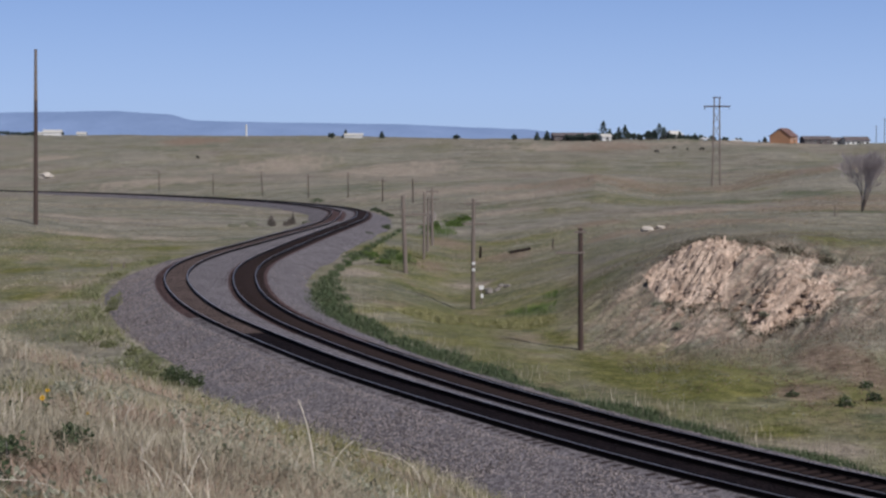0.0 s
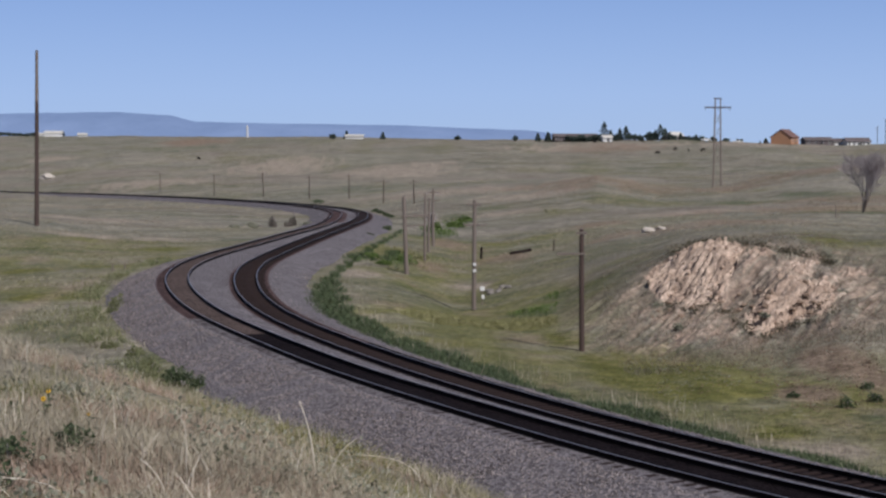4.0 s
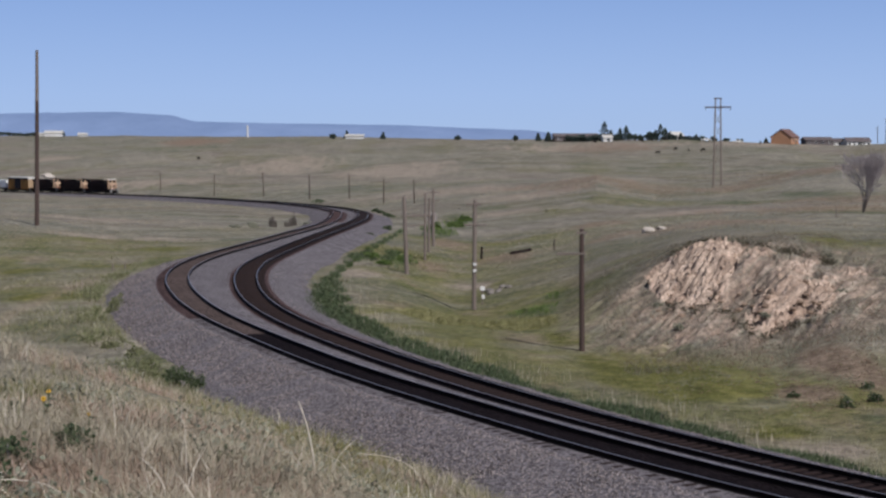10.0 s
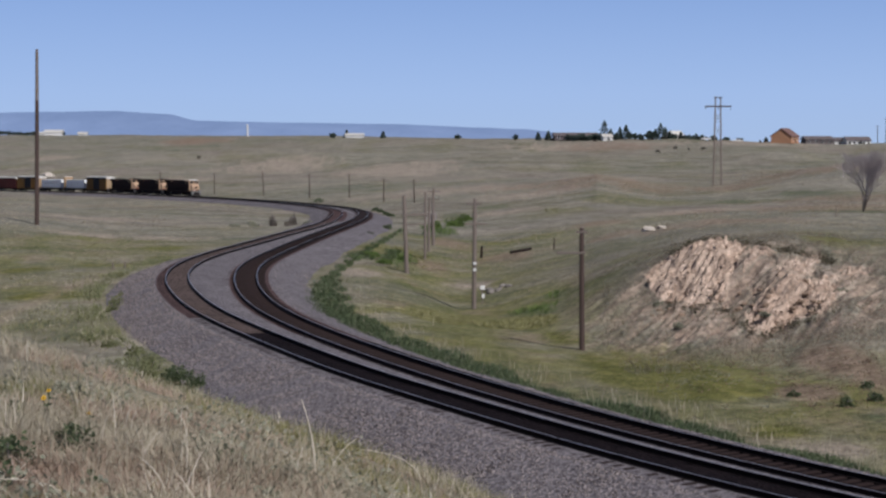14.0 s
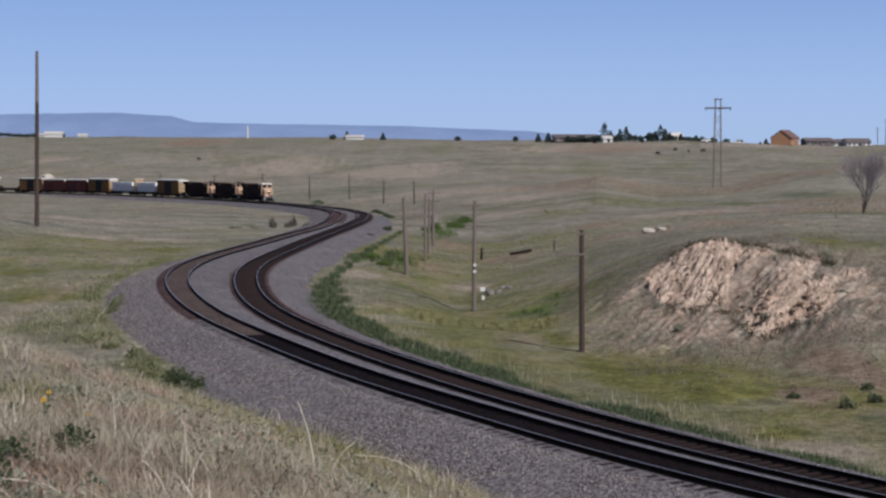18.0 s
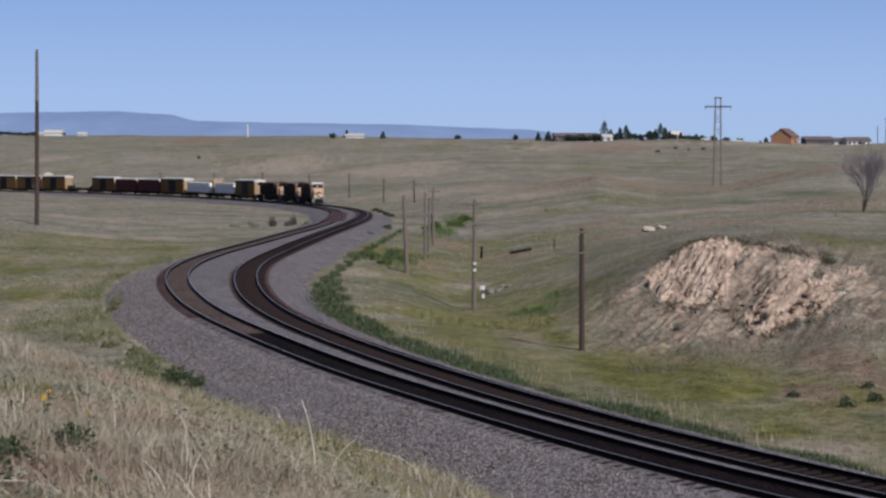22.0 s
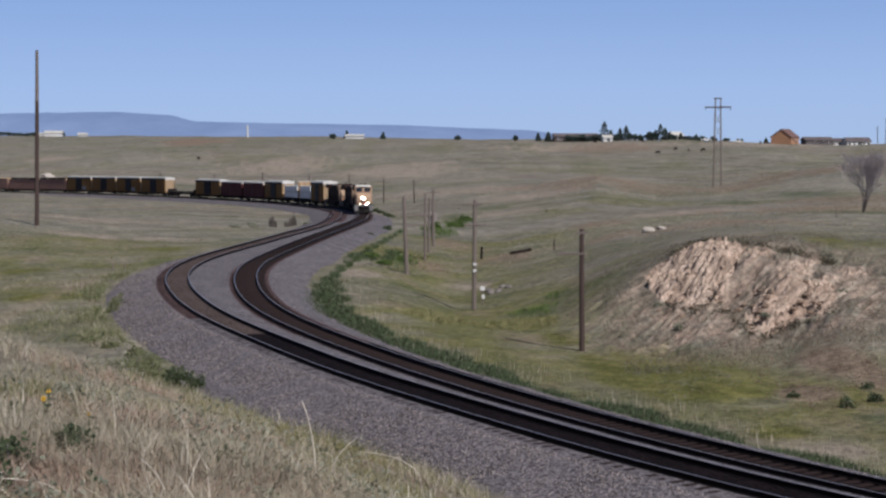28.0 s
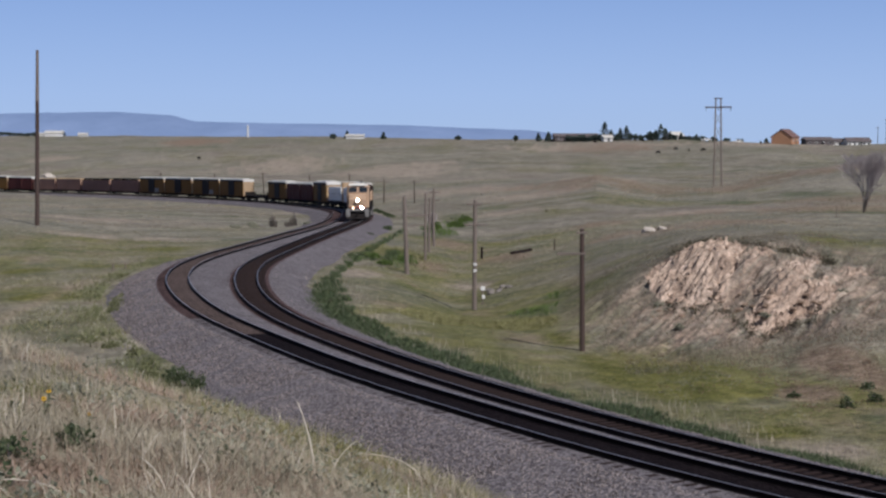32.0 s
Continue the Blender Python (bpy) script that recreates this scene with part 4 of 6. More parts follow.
def boxcar(length, height, paint, label, roof=M_ROOF, door=M_DOOR, door_w=4.9, end_paint=None, name="boxcar", ribs=0, category="boxcar", band=False, kick=False):
    root = thing(name, None, label, category, "cars of the train")
    body = length - 1.5
    z0, z1 = 0.95, height
    part("body", block((0, 0, (z0 + z1) / 2), (body, 2.95, z1 - z0), 0.05), paint, root)
    if roof is not None:
        r = part("roof", prism([(-1.53, z1 - 0.12), (-1.53, z1 + 0.06), (0, z1 + 0.3), (1.53, z1 + 0.06), (1.53, z1 - 0.12)], -body / 2 - 0.05, body / 2 + 0.05), roof, root)
        r.data.transform(Matrix.Rotation(radians(90), 4, "Z"))
        b = prism(ribbed(body, 14, 0.05, 0.02), -0.4, 0.4)
        b.transform(Matrix.Translation((0, 0, z1 + 0.3)))
        part("running_boards", b, roof, r)
    if door is not None:
        for s in (-1, 1):
            d = part("door", block((0, s * 1.5, (z0 + z1) / 2), (door_w, 0.1, z1 - z0 - 0.3), 0.02), door, root)
            b = prism(ribbed(z1 - z0 - 0.5, 6, 0.06, 0.02), -door_w / 2 + 0.15, door_w / 2 - 0.15)
            b.transform(Matrix.Translation((0, s * 1.57, (z0 + z1) / 2)) @ Matrix.Rotation(radians(-90 * s), 4, "X") @ Matrix.Rotation(radians(90), 4, "Z"))
            part("door_panel", b, door, d)
    # the roof overhang's shadow is painted on as a dark band
    if band:
        for s in (-1, 1):
            part("eave_shade_band", block((0, s * 1.5, z1 - 0.32), (body - 0.3, 0.09, 0.42), 0.01), M_DOOR, root, "dark band painted as the eave's shadow")
    if kick:
        for s in (-1, 1):
            part("kick_panel", block((door_w / 2 + 1.7, s * 1.5, z0 + 0.75), (3.0, 0.085, 1.15), 0.01), M_GREY, root, "pale patched lower panel")
    n = ribs or 10
    post = block((0, 0, (z0 + z1) / 2), (0.12, 0.08, z1 - z0 - 0.1))
    me = bpy.data.meshes.new("side_post")
    post.to_mesh(me)
    post.free()
    me.materials.append(paint)
    for k in range(n):
        x = -body / 2 + 0.2 + k * (body - 0.4) / (n - 1)
        if door is not None and abs(x) < door_w / 2 + 0.1:
            continue
        for s in (-1, 1):
            ob = new("side_post", me)
            ob.location, ob.parent = (x, s * 1.5, 0), root
    for s in (-1, 1):
        b = prism(ribbed(z1 - z0 - 0.2, 7, 0.09, 0.04), -1.38, 1.38)
        b.transform(Matrix.Translation((s * (body / 2 + 0.04), 0, (z0 + z1) / 2)) @ Matrix.Rotation(radians(90 * s), 4, "Y"))
        part("end_panel", b, end_paint or paint, root)
        if roof is not None:
            part("end_cap", block((s * (body / 2 + 0.06), 0, z1 - 0.3), (0.2, 2.9, 0.5), 0.02), roof, root, "pale upper edge of the end wall")
        rows = [1.0]
        for k in range(8):
            rows += [rows[-1] + 0.32, rows[-1] + 0.36]
        b = lattice([-0.24, -0.2, 0.2, 0.24], rows, lambda i, k: i != 1 or k % 2 == 1)
        b.transform(Matrix.Translation((s * (body / 2 + 0.17), 1.15, 0)) @ Matrix.Rotation(radians(90), 4, "Z"))
        part("ladder", b, M_DARK, root)
    part("underframe", block((0, 0, 0.86), (body, 1.6, 0.26), 0.02), M_DARK, root)
    part("side_sill", block((0, 0, 0.86), (body * 0.7, 2.9, 0.3), 0.02), M_DARK, root)
    # dark block added where only shade lies beneath the car
    part("undercar_shade_block", prism([(-body * 0.27, 0.42), (-body * 0.3, 0.72), (body * 0.3, 0.72), (body * 0.27, 0.42)], -1.1, 1.1), M_DARK, root)
    tx = body / 2 - 2.2
    truck(root, tx)
    truck(root, -tx)
    coupler(root, body / 2, 1)
    coupler(root, -body / 2, -1)
    return root, length, tx


def lumber_car(length, bulkhead):
    """A flatcar stacked with white-wrapped lumber; bulkhead: whether a tall ochre end wall stands at its rear."""
    root = thing("lumber_flatcar", None, "flatcar stacked with white-wrapped lumber" + (" against a tall ochre bulkhead" if bulkhead else ""), "flatcar", "cars of the train")
    body = length - 1.6
    part("deck", block((0, 0, 1.1), (body, 2.8, 0.24), 0.02), M_DARK, root)
    part("side_sill", prism([(-body / 2, 1.02), (-body / 2 + 3, 0.72), (body / 2 - 3, 0.72), (body / 2, 1.02)], -1.3, 1.3), M_DARK, root)
    room = body - (2.6 if bulkhead else 1.2)
    shift = 0.7 if bulkhead else 0.0
    count = 4
    for k in range(count):
        x = shift - room / 2 + (k + 0.5) * room / count
        for tier in range(2):
            for s in (-1, 1):
                b = part("lumber_bundle", block((x, s * 0.66, 1.98 + tier * 1.36), (room / count - 0.06, 1.28, 1.32), 0.06), M_TANK, root, "white-wrapped lumber bundle")
            for e in (-0.28, 0.28):
                part("bunk", block((x + e * room / count, 0, 1.27 + tier * 1.37), (0.14, 2.6, 0.1)), M_DARK, root)
    if bulkhead:
        x = -body / 2 + 0.55
        wall = part("bulkhead", block((x, 0, 3.1), (0.95, 2.9, 3.8), 0.04), M_TAN, root, "tall ochre end bulkhead")
        part("bulkhead_cap", block((x, 0, 5.05), (1.1, 2.96, 0.14), 0.02), M_ROOF, wall)
        for s in (-1, 0, 1):
            part("bulkhead_post", block((x + 0.5, s * 1.2, 3.1), (0.1, 0.16, 3.6), 0.01), M_ORANGE, wall)
    tx = body / 2 - 2.2
    truck(root, tx)
    truck(root, -tx)
    coupler(root, body / 2, 1)
    coupler(root, -body / 2, -1)
    return root, length, tx


def flatcar(length=26.0):
    root = thing("flatcar", None, "empty dark flatcar with low end bulkheads", "flatcar", "cars of the train")
    body = length - 1.4
    part("deck", block((0, 0, 1.12), (body, 2.9, 0.22), 0.02), M_DARK, root)
    part("side_sill", prism([(-body / 2, 1.05), (-body / 2 + 3, 0.75), (body / 2 - 3, 0.75), (body / 2, 1.05)], -1.35, 1.35), M_DARK, root)
    for s in (-1, 1):
        part("bulkhead", block((s * (body / 2 - 0.25), 0, 1.7), (0.25, 2.8, 0.95), 0.03), M_DARK, root)
        for k in range(3):
            part("hitch", block((s * (2.0 + k * 3.2), 0, 1.4), (0.7, 1.2, 0.35), 0.03), M_DARK, root)
    tx = body / 2 - 2.4
    truck(root, tx)
    truck(root, -tx)
    coupler(root, body / 2, 1)
    coupler(root, -body / 2, -1)
    return root, length, tx


def gondola(length, height, label, load=False):
    root, length, tx = boxcar(length, height, M_RUST, label, roof=None, door=None, name="gondola", ribs=16, category="gondola car")
    for s in (-1, 1):
        part("top_chord", block((0, s * 1.5, height), (length - 1.5, 0.16, 0.16), 0.02), M_RUST, root)
    part("end_cap", block((length / 2 - 0.8, 0, height + 0.2), (0.2, 2.7, 0.5), 0.02), M_TAN, root)
    if load:
        b = None
        for k in range(3):
            b = block((-length / 3 + k * length / 3.2, 0, height + 0.3), (length / 4.5, 2.2, 0.7), 0.1, b)
        part("load", b, M_DARK, root)
    return root, length, tx


def make_train():
    """Front to rear: thing, length over couplers, half the truck spacing."""
    ochre = "tall ochre boxcar with a dark plug door and pale roof"
    train = [locomotive(True), locomotive(False), locomotive(False)]
    tall = boxcar(20.4, 5.2, M_ORANGE, ochre, end_paint=M_TAN, band=True)
    patched = boxcar(20.4, 5.2, M_ORANGE, "tall ochre boxcar with dark plug door and pale patched panel", end_paint=M_TAN, band=True, kick=True)

    def again(car):
        return copy_thing(car[0], Matrix()), car[1], car[2]
    first = boxcar(17.8, 4.9, M_ORANGE, ochre, end_paint=M_TAN, band=True)
    train.append(first)
    train += [lumber_car(19.2, True), lumber_car(19.0, False)]
    train.append(boxcar(18.6, 4.9, M_ORANGE, ochre, end_paint=M_TAN, band=True))
    train += [boxcar(18.5, 4.55, M_MAROON, "dark maroon boxcar with pale roof", door=M_MAROON, door_w=3.2) for _ in range(2)]
    train.append(boxcar(19.6, 4.9, M_ORANGE, ochre, end_paint=M_TAN, band=True))
    train.append(flatcar(20.8))
    train += [tall, patched, again(tall), again(patched)]
    train.append(gondola(24.0, 4.3, "tall rusty brown gondola car", True))
    train.append(gondola(24.0, 4.2, "tall rusty brown gondola car", True))
    train.append(boxcar(21.0, 4.5, M_RUST, "low rust-brown boxcar with tan roof", roof=M_TAN, door=None))
    train.append(boxcar(19.0, 4.4, M_RUST, "low rust-brown boxcar with tan roof", roof=M_TAN, door=None))
    train.append(boxcar(20.5, 5.0, M_MAROON, "dark maroon boxcar with pale roof", door=M_MAROON, door_w=3.2))
    for k in range(4):
        train.append(again(tall))
    return train


TRAIN = make_train()


# ---- poles ----
def pole(x, y, height, lean=(0, 0), arms=(), r=0.15, mat=M_WOOD, label="weathered wooden telegraph pole", name="telegraph_pole", yaw=0.0, group="poles along the line", top=None, pins=0):
    root = thing(name, pose(x, y, ground_z(x, y), lean[0], lean[1], yaw), label, "utility pole", group)
    part("shaft", rod((0, 0, -0.5), (0, 0, height if top is None else top[0]), r, r * 0.78, 10), mat, root)
    if top is not None:
        part("upper_shaft", rod((0, 0, top[0]), (0, 0, height), r * 0.78, r * 0.6, 10), top[1], root)
    part("cap", rod((0, 0, height), (0, 0, height + 0.06), r * 0.8, r * 0.3, 10), M_WOODGREY, root)
    for z, x0, x1 in arms:
        arm = part("crossarm", block(((x0 + x1) / 2, -0.12, z), (x1 - x0, 0.1, 0.12), 0.01), M_WOODGREY, root, "bleached wooden crossarm")
        for k in range(pins):
            ax = x0 + 0.12 + k * (x1 - x0 - 0.24) / max(pins - 1, 1)
            part("insulator", rod((ax, -0.12, z + 0.06), (ax, -0.12, z + 0.2), 0.035, 0.025, 8), M_WOODGREY, arm)
    return root


pole(7.28, 86.05, 6.45, (0, -0.4), ((5.15, -1.3, 0.2), (6.25, -0.3, 0.3)), 0.155, label="dark wooden pole with a lopsided pale crossarm", yaw=-8)
p2 = pole(2.09, 113.8, 7.65, (0, 0.3), ((7.35, -0.62, 0.45), (5.95, -0.75, 0.85)), 0.17, M_WOODGREY, "grey wooden pole with two crossarms and white plates")
for z in (2.75, 3.2):
    part("plate", block((0.02, -0.2, z), (0.22, 0.05, 0.2), 0.01), M_TIN, p2, "white metal plate")
pole(-3.07, 134.4, 6.35, (0, -2.0), ((4.75, -0.3, 1.9), (4.0, -0.2, 1.7)), 0.2, M_WOODGREY, "stout leaning wooden pole beside the ditch")
pole(-1.78, 151.0, 6.2, (0, 0.5), ((4.2, -1.2, 0.4),), 0.14, M_WOODGREY)
pole(-1.55, 163.0, 5.4, (0, 1.0), (), 0.14, M_WOODGREY, label="bare wooden pole beside the ditch")
pole(-1.12, 172.0, 5.2, (0, -0.6), ((4.8, -0.7, 0.7),), 0.17, M_WOODGREY)
pole(-1.3, 188.0, 5.6, (0, 0.8), ((5.2, -0.7, 0.7),), 0.16, M_WOODGREY)
for fx, fy, fh, fl in ((-13.5, 365.9, 5.2, 0.5), (-23.9, 413.0, 6.3, -0.4), (-35.3, 430.0, 6.2, -0.7), (-50.9, 462.0, 6.8, -2.2), (-69.0, 492.0, 6.2, 0.0), (-91.5, 528.0, 6.0, 1.0), (-6.2, 340.0, 4.9, -1)):
    pole(fx, fy, fh, (0, fl), ((fh - 0.5, -1.1, 1.1),), 0.14, label="slim telegraph pole beside the far curve")
pole(-47.73, 191.8, 20.4, (0, 0.9), (), 0.27, M_WOOD, "very tall slender power pole, dark below and grey above", "power_pole", group="", top=(14.5, M_WOODGREY))


def pylon(x, y):
    root = thing("power_pylon", pose(x, y, ground_z(x, y), 0, 0, -4), "tall two-legged wooden power pylon with a crossarm", "power pylon")
    for s in (-1, 1):
        part("leg", rod((s * 0.95, 0, -0.5), (s * 0.6, 0, 21.0), 0.21, 0.15, 10), M_WOODGREY, root)
        part("leg_cap", rod((s * 0.6, 0, 21.0), (s * 0.6, 0, 21.08), 0.17, 0.08, 10), M_WOODGREY, root)
        for k in range(4):
            z = 17.5 - k * 3.1
            part("cross_brace", rod((-s * 0.7, -0.1 * s, z), (s * 0.78, -0.1 * s, z - 3.1), 0.055, n=6), M_WOODGREY, root)
    part("crossarm", block((0, -0.2, 18.8), (6.3, 0.24, 0.34), 0.02), M_WOOD, root)
    part("top_beam", block((0, -0.2, 20.9), (2.0, 0.16, 0.24), 0.02), M_WOOD, root)
    for k in range(3):
        part("insulator_string", rod((-2.9 + 2.9 * k, -0.2, 18.65), (-2.9 + 2.9 * k, -0.2, 18.0), 0.07, 0.05, 8), M_GLASS, root)


pylon(65.2, 391.5)


# ---- trees and buildings on the ridge ----
def leaf_cloud(points, size, seed=1):
    """Small leaf clumps (two crossed quads) at the points given."""
    g = np.random.default_rng(seed)
    p = np.repeat(np.asarray(points, float), 2, axis=0)
    n = len(p)

    def unit(v):
        return v / np.linalg.norm(v, axis=1)[:, None]
    way = unit(g.normal(size=(n, 3)))
    a = way * (size * g.uniform(0.6, 1.3, n))[:, None]
    b = unit(np.cross(way, g.normal(size=(n, 3)))) * (size * g.uniform(0.4, 0.9, n))[:, None]
    verts = np.stack([p - a - b * 0.4, p - a * 0.1 + b, p + a + b * 0.2, p + a * 0.2 - b], 1).reshape(-1, 3)
    return verts, [np.arange(4 * n).reshape(n, 4)]


def conifer(x, y, h, w, seed, label="dark green conifer on the ridge"):
    g = np.random.default_rng(seed)
    root = thing("conifer", pose(x, y, ground_z(x, y) - 0.1), label, "tree", "trees round the homestead")
    part("trunk", rod((0, 0, 0), (0, 0, h * 0.9), 0.16, 0.03, 7), M_WOOD, root)
    pts = []
    for _ in range(330):
        f = g.uniform(0, 1) ** 1.1
        rr = 1.8 * w * (1 - f) ** 0.7 * (0.55 + 0.45 * math.sin(f * 23 + seed) ** 2) * math.sqrt(g.uniform(0.15, 1))
        a = g.uniform(0, 6.283)
        pts.append((rr * math.cos(a), rr * math.sin(a), h * (0.08 + 0.92 * f)))
    v, q = leaf_cloud(pts, 0.42, seed)
    raw("crown", v, q, M_CONIFER, root)
    return root


def round_tree(x, y, h, w, seed, label="rounded dark shelter-belt tree"):
    g = np.random.default_rng(seed)
    root = thing("tree", pose(x, y, ground_z(x, y) - 0.1), label, "tree", "trees round the homestead")
    part("trunk", rod((0, 0, 0), (0, 0, h * 0.5), 0.2, 0.1, 7), M_WOOD, root)
    pts = []
    for _ in range(320):
        d = g.normal(size=3)
        d /= np.linalg.norm(d)
        rr = g.uniform(0.3, 1) ** 0.4 * (0.8 + 0.3 * math.sin(d[0] * 5 + seed) * math.cos(d[2] * 4))
        pts.append((d[0] * w * rr, d[1] * w * rr, h * 0.55 + d[2] * h * 0.45 * rr))
    v, q = leaf_cloud(pts, 0.5, seed)
    raw("crown", v, q, M_CONIFER, root)
    return root


def on_ray(u, d):
    return u * d, d


# tangent of the bearing, distance, height, half width
for k, (u, d, h, w) in enumerate(((0.0976, 885, 10.2, 2.6), (0.1108, 880, 8.0, 2.0), (0.1317, 882, 9.0, 2.4), (0.1345, 890, 7.0, 1.8), (0.0572, 890, 4.6, 1.2), (0.0634, 892, 5.2, 1.5),
                                  (0.1441, 885, 4.6, 1.3), (0.1070, 886, 6.8, 1.4), (0.1535, 884, 4.0, 1.4), (0.1960, 860, 4.2, 1.5), (-0.0593, 985, 5.0, 1.4), (-0.0372, 985, 4.4, 1.3),
                                  (0.1015, 884, 6.0, 1.6), (0.1285, 884, 5.6, 1.6), (0.1377, 886, 5.2, 1.3))):
    conifer(*on_ray(u, d), h, w, 100 + k)
for k, (u, d, h, w) in enumerate(((0.1245, 880, 4.4, 2.8), (0.0436, 892, 3.2, 1.6), (0.0760, 888, 3.6, 2.4), (0.0835, 886, 4.2, 2.6), (0.0905, 886, 3.6, 3.0), (0.1160, 884, 3.6, 2.4), (0.1570, 878, 4.0, 3.0),
                                  (0.1640, 876, 3.6, 2.6), (0.1720, 872, 3.2, 2.2), (0.1800, 868, 3.0, 2.0), (-0.0680, 985, 3.4, 2.2), (0.0080, 915, 2.4, 2.2), (0.2300, 835, 3.2, 2.6), (0.0690, 890, 3.2, 2.2),
                                  (0.0795, 884, 3.4, 2.2), (0.0870, 884, 3.2, 2.4), (0.0940, 883, 3.8, 2.2), (0.1045, 882, 3.8, 2.4), (0.1130, 881, 4.4, 2.0), (0.1195, 882, 3.4, 2.4), (0.1260, 881, 5.0, 2.0), (0.1400, 882, 3.8, 2.0), (0.1480, 880, 3.4, 2.4), (0.1510, 882, 3.0, 2.0), (-0.2650, 1280, 3.4, 4.0), (-0.2500, 1290, 3.2, 5.0), (-0.2330, 1290, 3.0, 4.0), (-0.2690, 1285, 3.2, 5.0), (-0.2600, 1285, 3.0, 5.0), (-0.2550, 1290, 2.8, 4.5), (-0.2420, 1300, 2.6, 4.5))):
    round_tree(*on_ray(u, d), h, w, 200 + k)


def building(name, u, d, w, depth, eave, ridge, wall, roof, yaw, label, windows=2, sink=0.3, gable_front=False):
    """A gabled house: the ridge runs along x, or towards the viewer where gable_front."""
    x, y = on_ray(u, d)
    root = thing(name, pose(x, y, ground_z(x, y) - sink, 0, 0, yaw + (90 if gable_front else 0)), label, "building", "homestead on the ridge")
    wall_ob = part("wall", prism([(-depth / 2, 0), (-depth / 2, eave), (0, ridge - 0.15), (depth / 2, eave), (depth / 2, 0)], -w / 2, w / 2), wall, root)
    wall_ob.data.transform(Matrix.Rotation(radians(90), 4, "Z"))
    for s in (-1, 1):
        run, rise = depth / 2 + 0.5, ridge - eave
        k = rise / (depth / 2)
        slope = part("roof", prism([(s * run, eave - 0.5 * k), (0, ridge), (0, ridge + 0.25), (s * run, eave - 0.5 * k + 0.25)], -w / 2 - 0.4, w / 2 + 0.4), roof, root)
        slope.data.transform(Matrix.Rotation(radians(90), 4, "Z"))
    for k in range(windows):
        xx = -w / 2 + (k + 0.5) * w / windows
        win = part("window", block((xx, -depth / 2 - 0.03, eave * 0.55), (1.2, 0.1, 1.2), 0.02), M_WHITE, root)
        part("pane", block((xx, -depth / 2 - 0.07, eave * 0.55), (1.0, 0.06, 1.0)), M_GLASS, win)
    if windows:
        part("door", block((w * 0.08, -depth / 2 - 0.03, 1.05), (1.1, 0.08, 2.1), 0.02), M_DARK, root)
    return root


barn = building("barn", 0.2075, 800, 10.6, 10.4, 3.6, 7.2, M_SHED, M_BARNROOF, -32, "large orange-brown timber barn with a shingled roof", 2, gable_front=True)
building("house", 0.2270, 820, 14, 8, 2.6, 4.0, M_SHINGLE, M_SHINGLE, 6, "long low brown house beside the barn", 4)
building("house", 0.2420, 822, 11, 8, 2.3, 3.7, M_WHITE, M_SHINGLE, -8, "low white house with a brown roof", 4)
building("house", 0.2510, 815, 12, 8, 2.5, 4.2, M_WHITE, M_SHINGLE, 5, "low white house with a brown roof", 5)
building("house", 0.0800, 893, 24, 9, 2.4, 3.9, M_SHINGLE, M_SHINGLE, 4, "long dark low ranch house among trees", 6)
building("house", 0.0990, 878, 5, 5, 2.4, 3.6, M_TIN, M_ROOF, 10, "small white shed among trees", 1)
building("house", 0.1405, 888, 7, 6, 3.2, 5.2, M_TIN, M_ROOF, 30, "white house among trees", 2)
building("shed", -0.0545, 985, 11, 7, 2.0, 3.0, M_TIN, M_ROOF, 3, "long white metal shed on the skyline", 0)
building("shed", -0.2375, 1290, 14, 9, 2.8, 4.6, M_TIN, M_ROOF, 5, "white metal farm shed on the skyline", 0)
building("shed", -0.2200, 1295, 7, 6, 2.0, 3.2, M_TIN, M_ROOF, 5, "small white metal shed on the skyline", 0)
building("shed", -0.2460, 1295, 6, 6, 2.0, 3.0, M_TIN, M_ROOF, 5, "small white metal shed on the skyline", 0)


def silo():
    x, y = on_ray(-0.1197, 1060)
    root = thing("silo", pose(x, y, ground_z(x, y) - 1), "slim white silo on the skyline", "silo")
    part("barrel", rod((0, 0, 0), (0, 0, 8.2), 0.6, n=20), M_TIN, root)
    part("dome", rod((0, 0, 8.2), (0, 0, 8.8), 0.6, 0.15, 20), M_TIN, root)


silo()
for u, d, h in ((0.2638, 800, 9.0), (0.2688, 790, 12.0)):
    pole(*on_ray(u, d), h, (0, 0), ((h - 0.6, -1.2, 1.2),), 0.16, label="wooden power pole near the houses", group="")


def pickup(u, d, paint, label, yaw):
    x, y = on_ray(u, d)
    root = thing("vehicle", pose(x, y, ground_z(x, y), 0, 0, yaw), label, "vehicle")
    part("body", prism([(-2.6, 0.45), (2.6, 0.45), (2.6, 1.05), (1.4, 1.15), (0.8, 1.8), (-0.9, 1.8), (-1.1, 1.15), (-2.6, 1.15)], -0.95, 0.95), paint, root)
    for sx in (-1.7, 1.7):
        for sy in (-0.9, 0.9):
            part("wheel", rod((sx, sy - 0.12, 0.4), (sx, sy + 0.12, 0.4), 0.4, n=14), M_DARK, root)
    for sy in (-0.96, 0.96):
        part("side_window", block((0, sy, 1.5), (1.3, 0.03, 0.4)), M_GLASS, root)


pickup(0.1595, 845, M_TIN, "white pickup parked on the ridge pasture", 8)
pickup(0.1790, 838, M_TIN, "white pickup parked on the ridge pasture", -5)


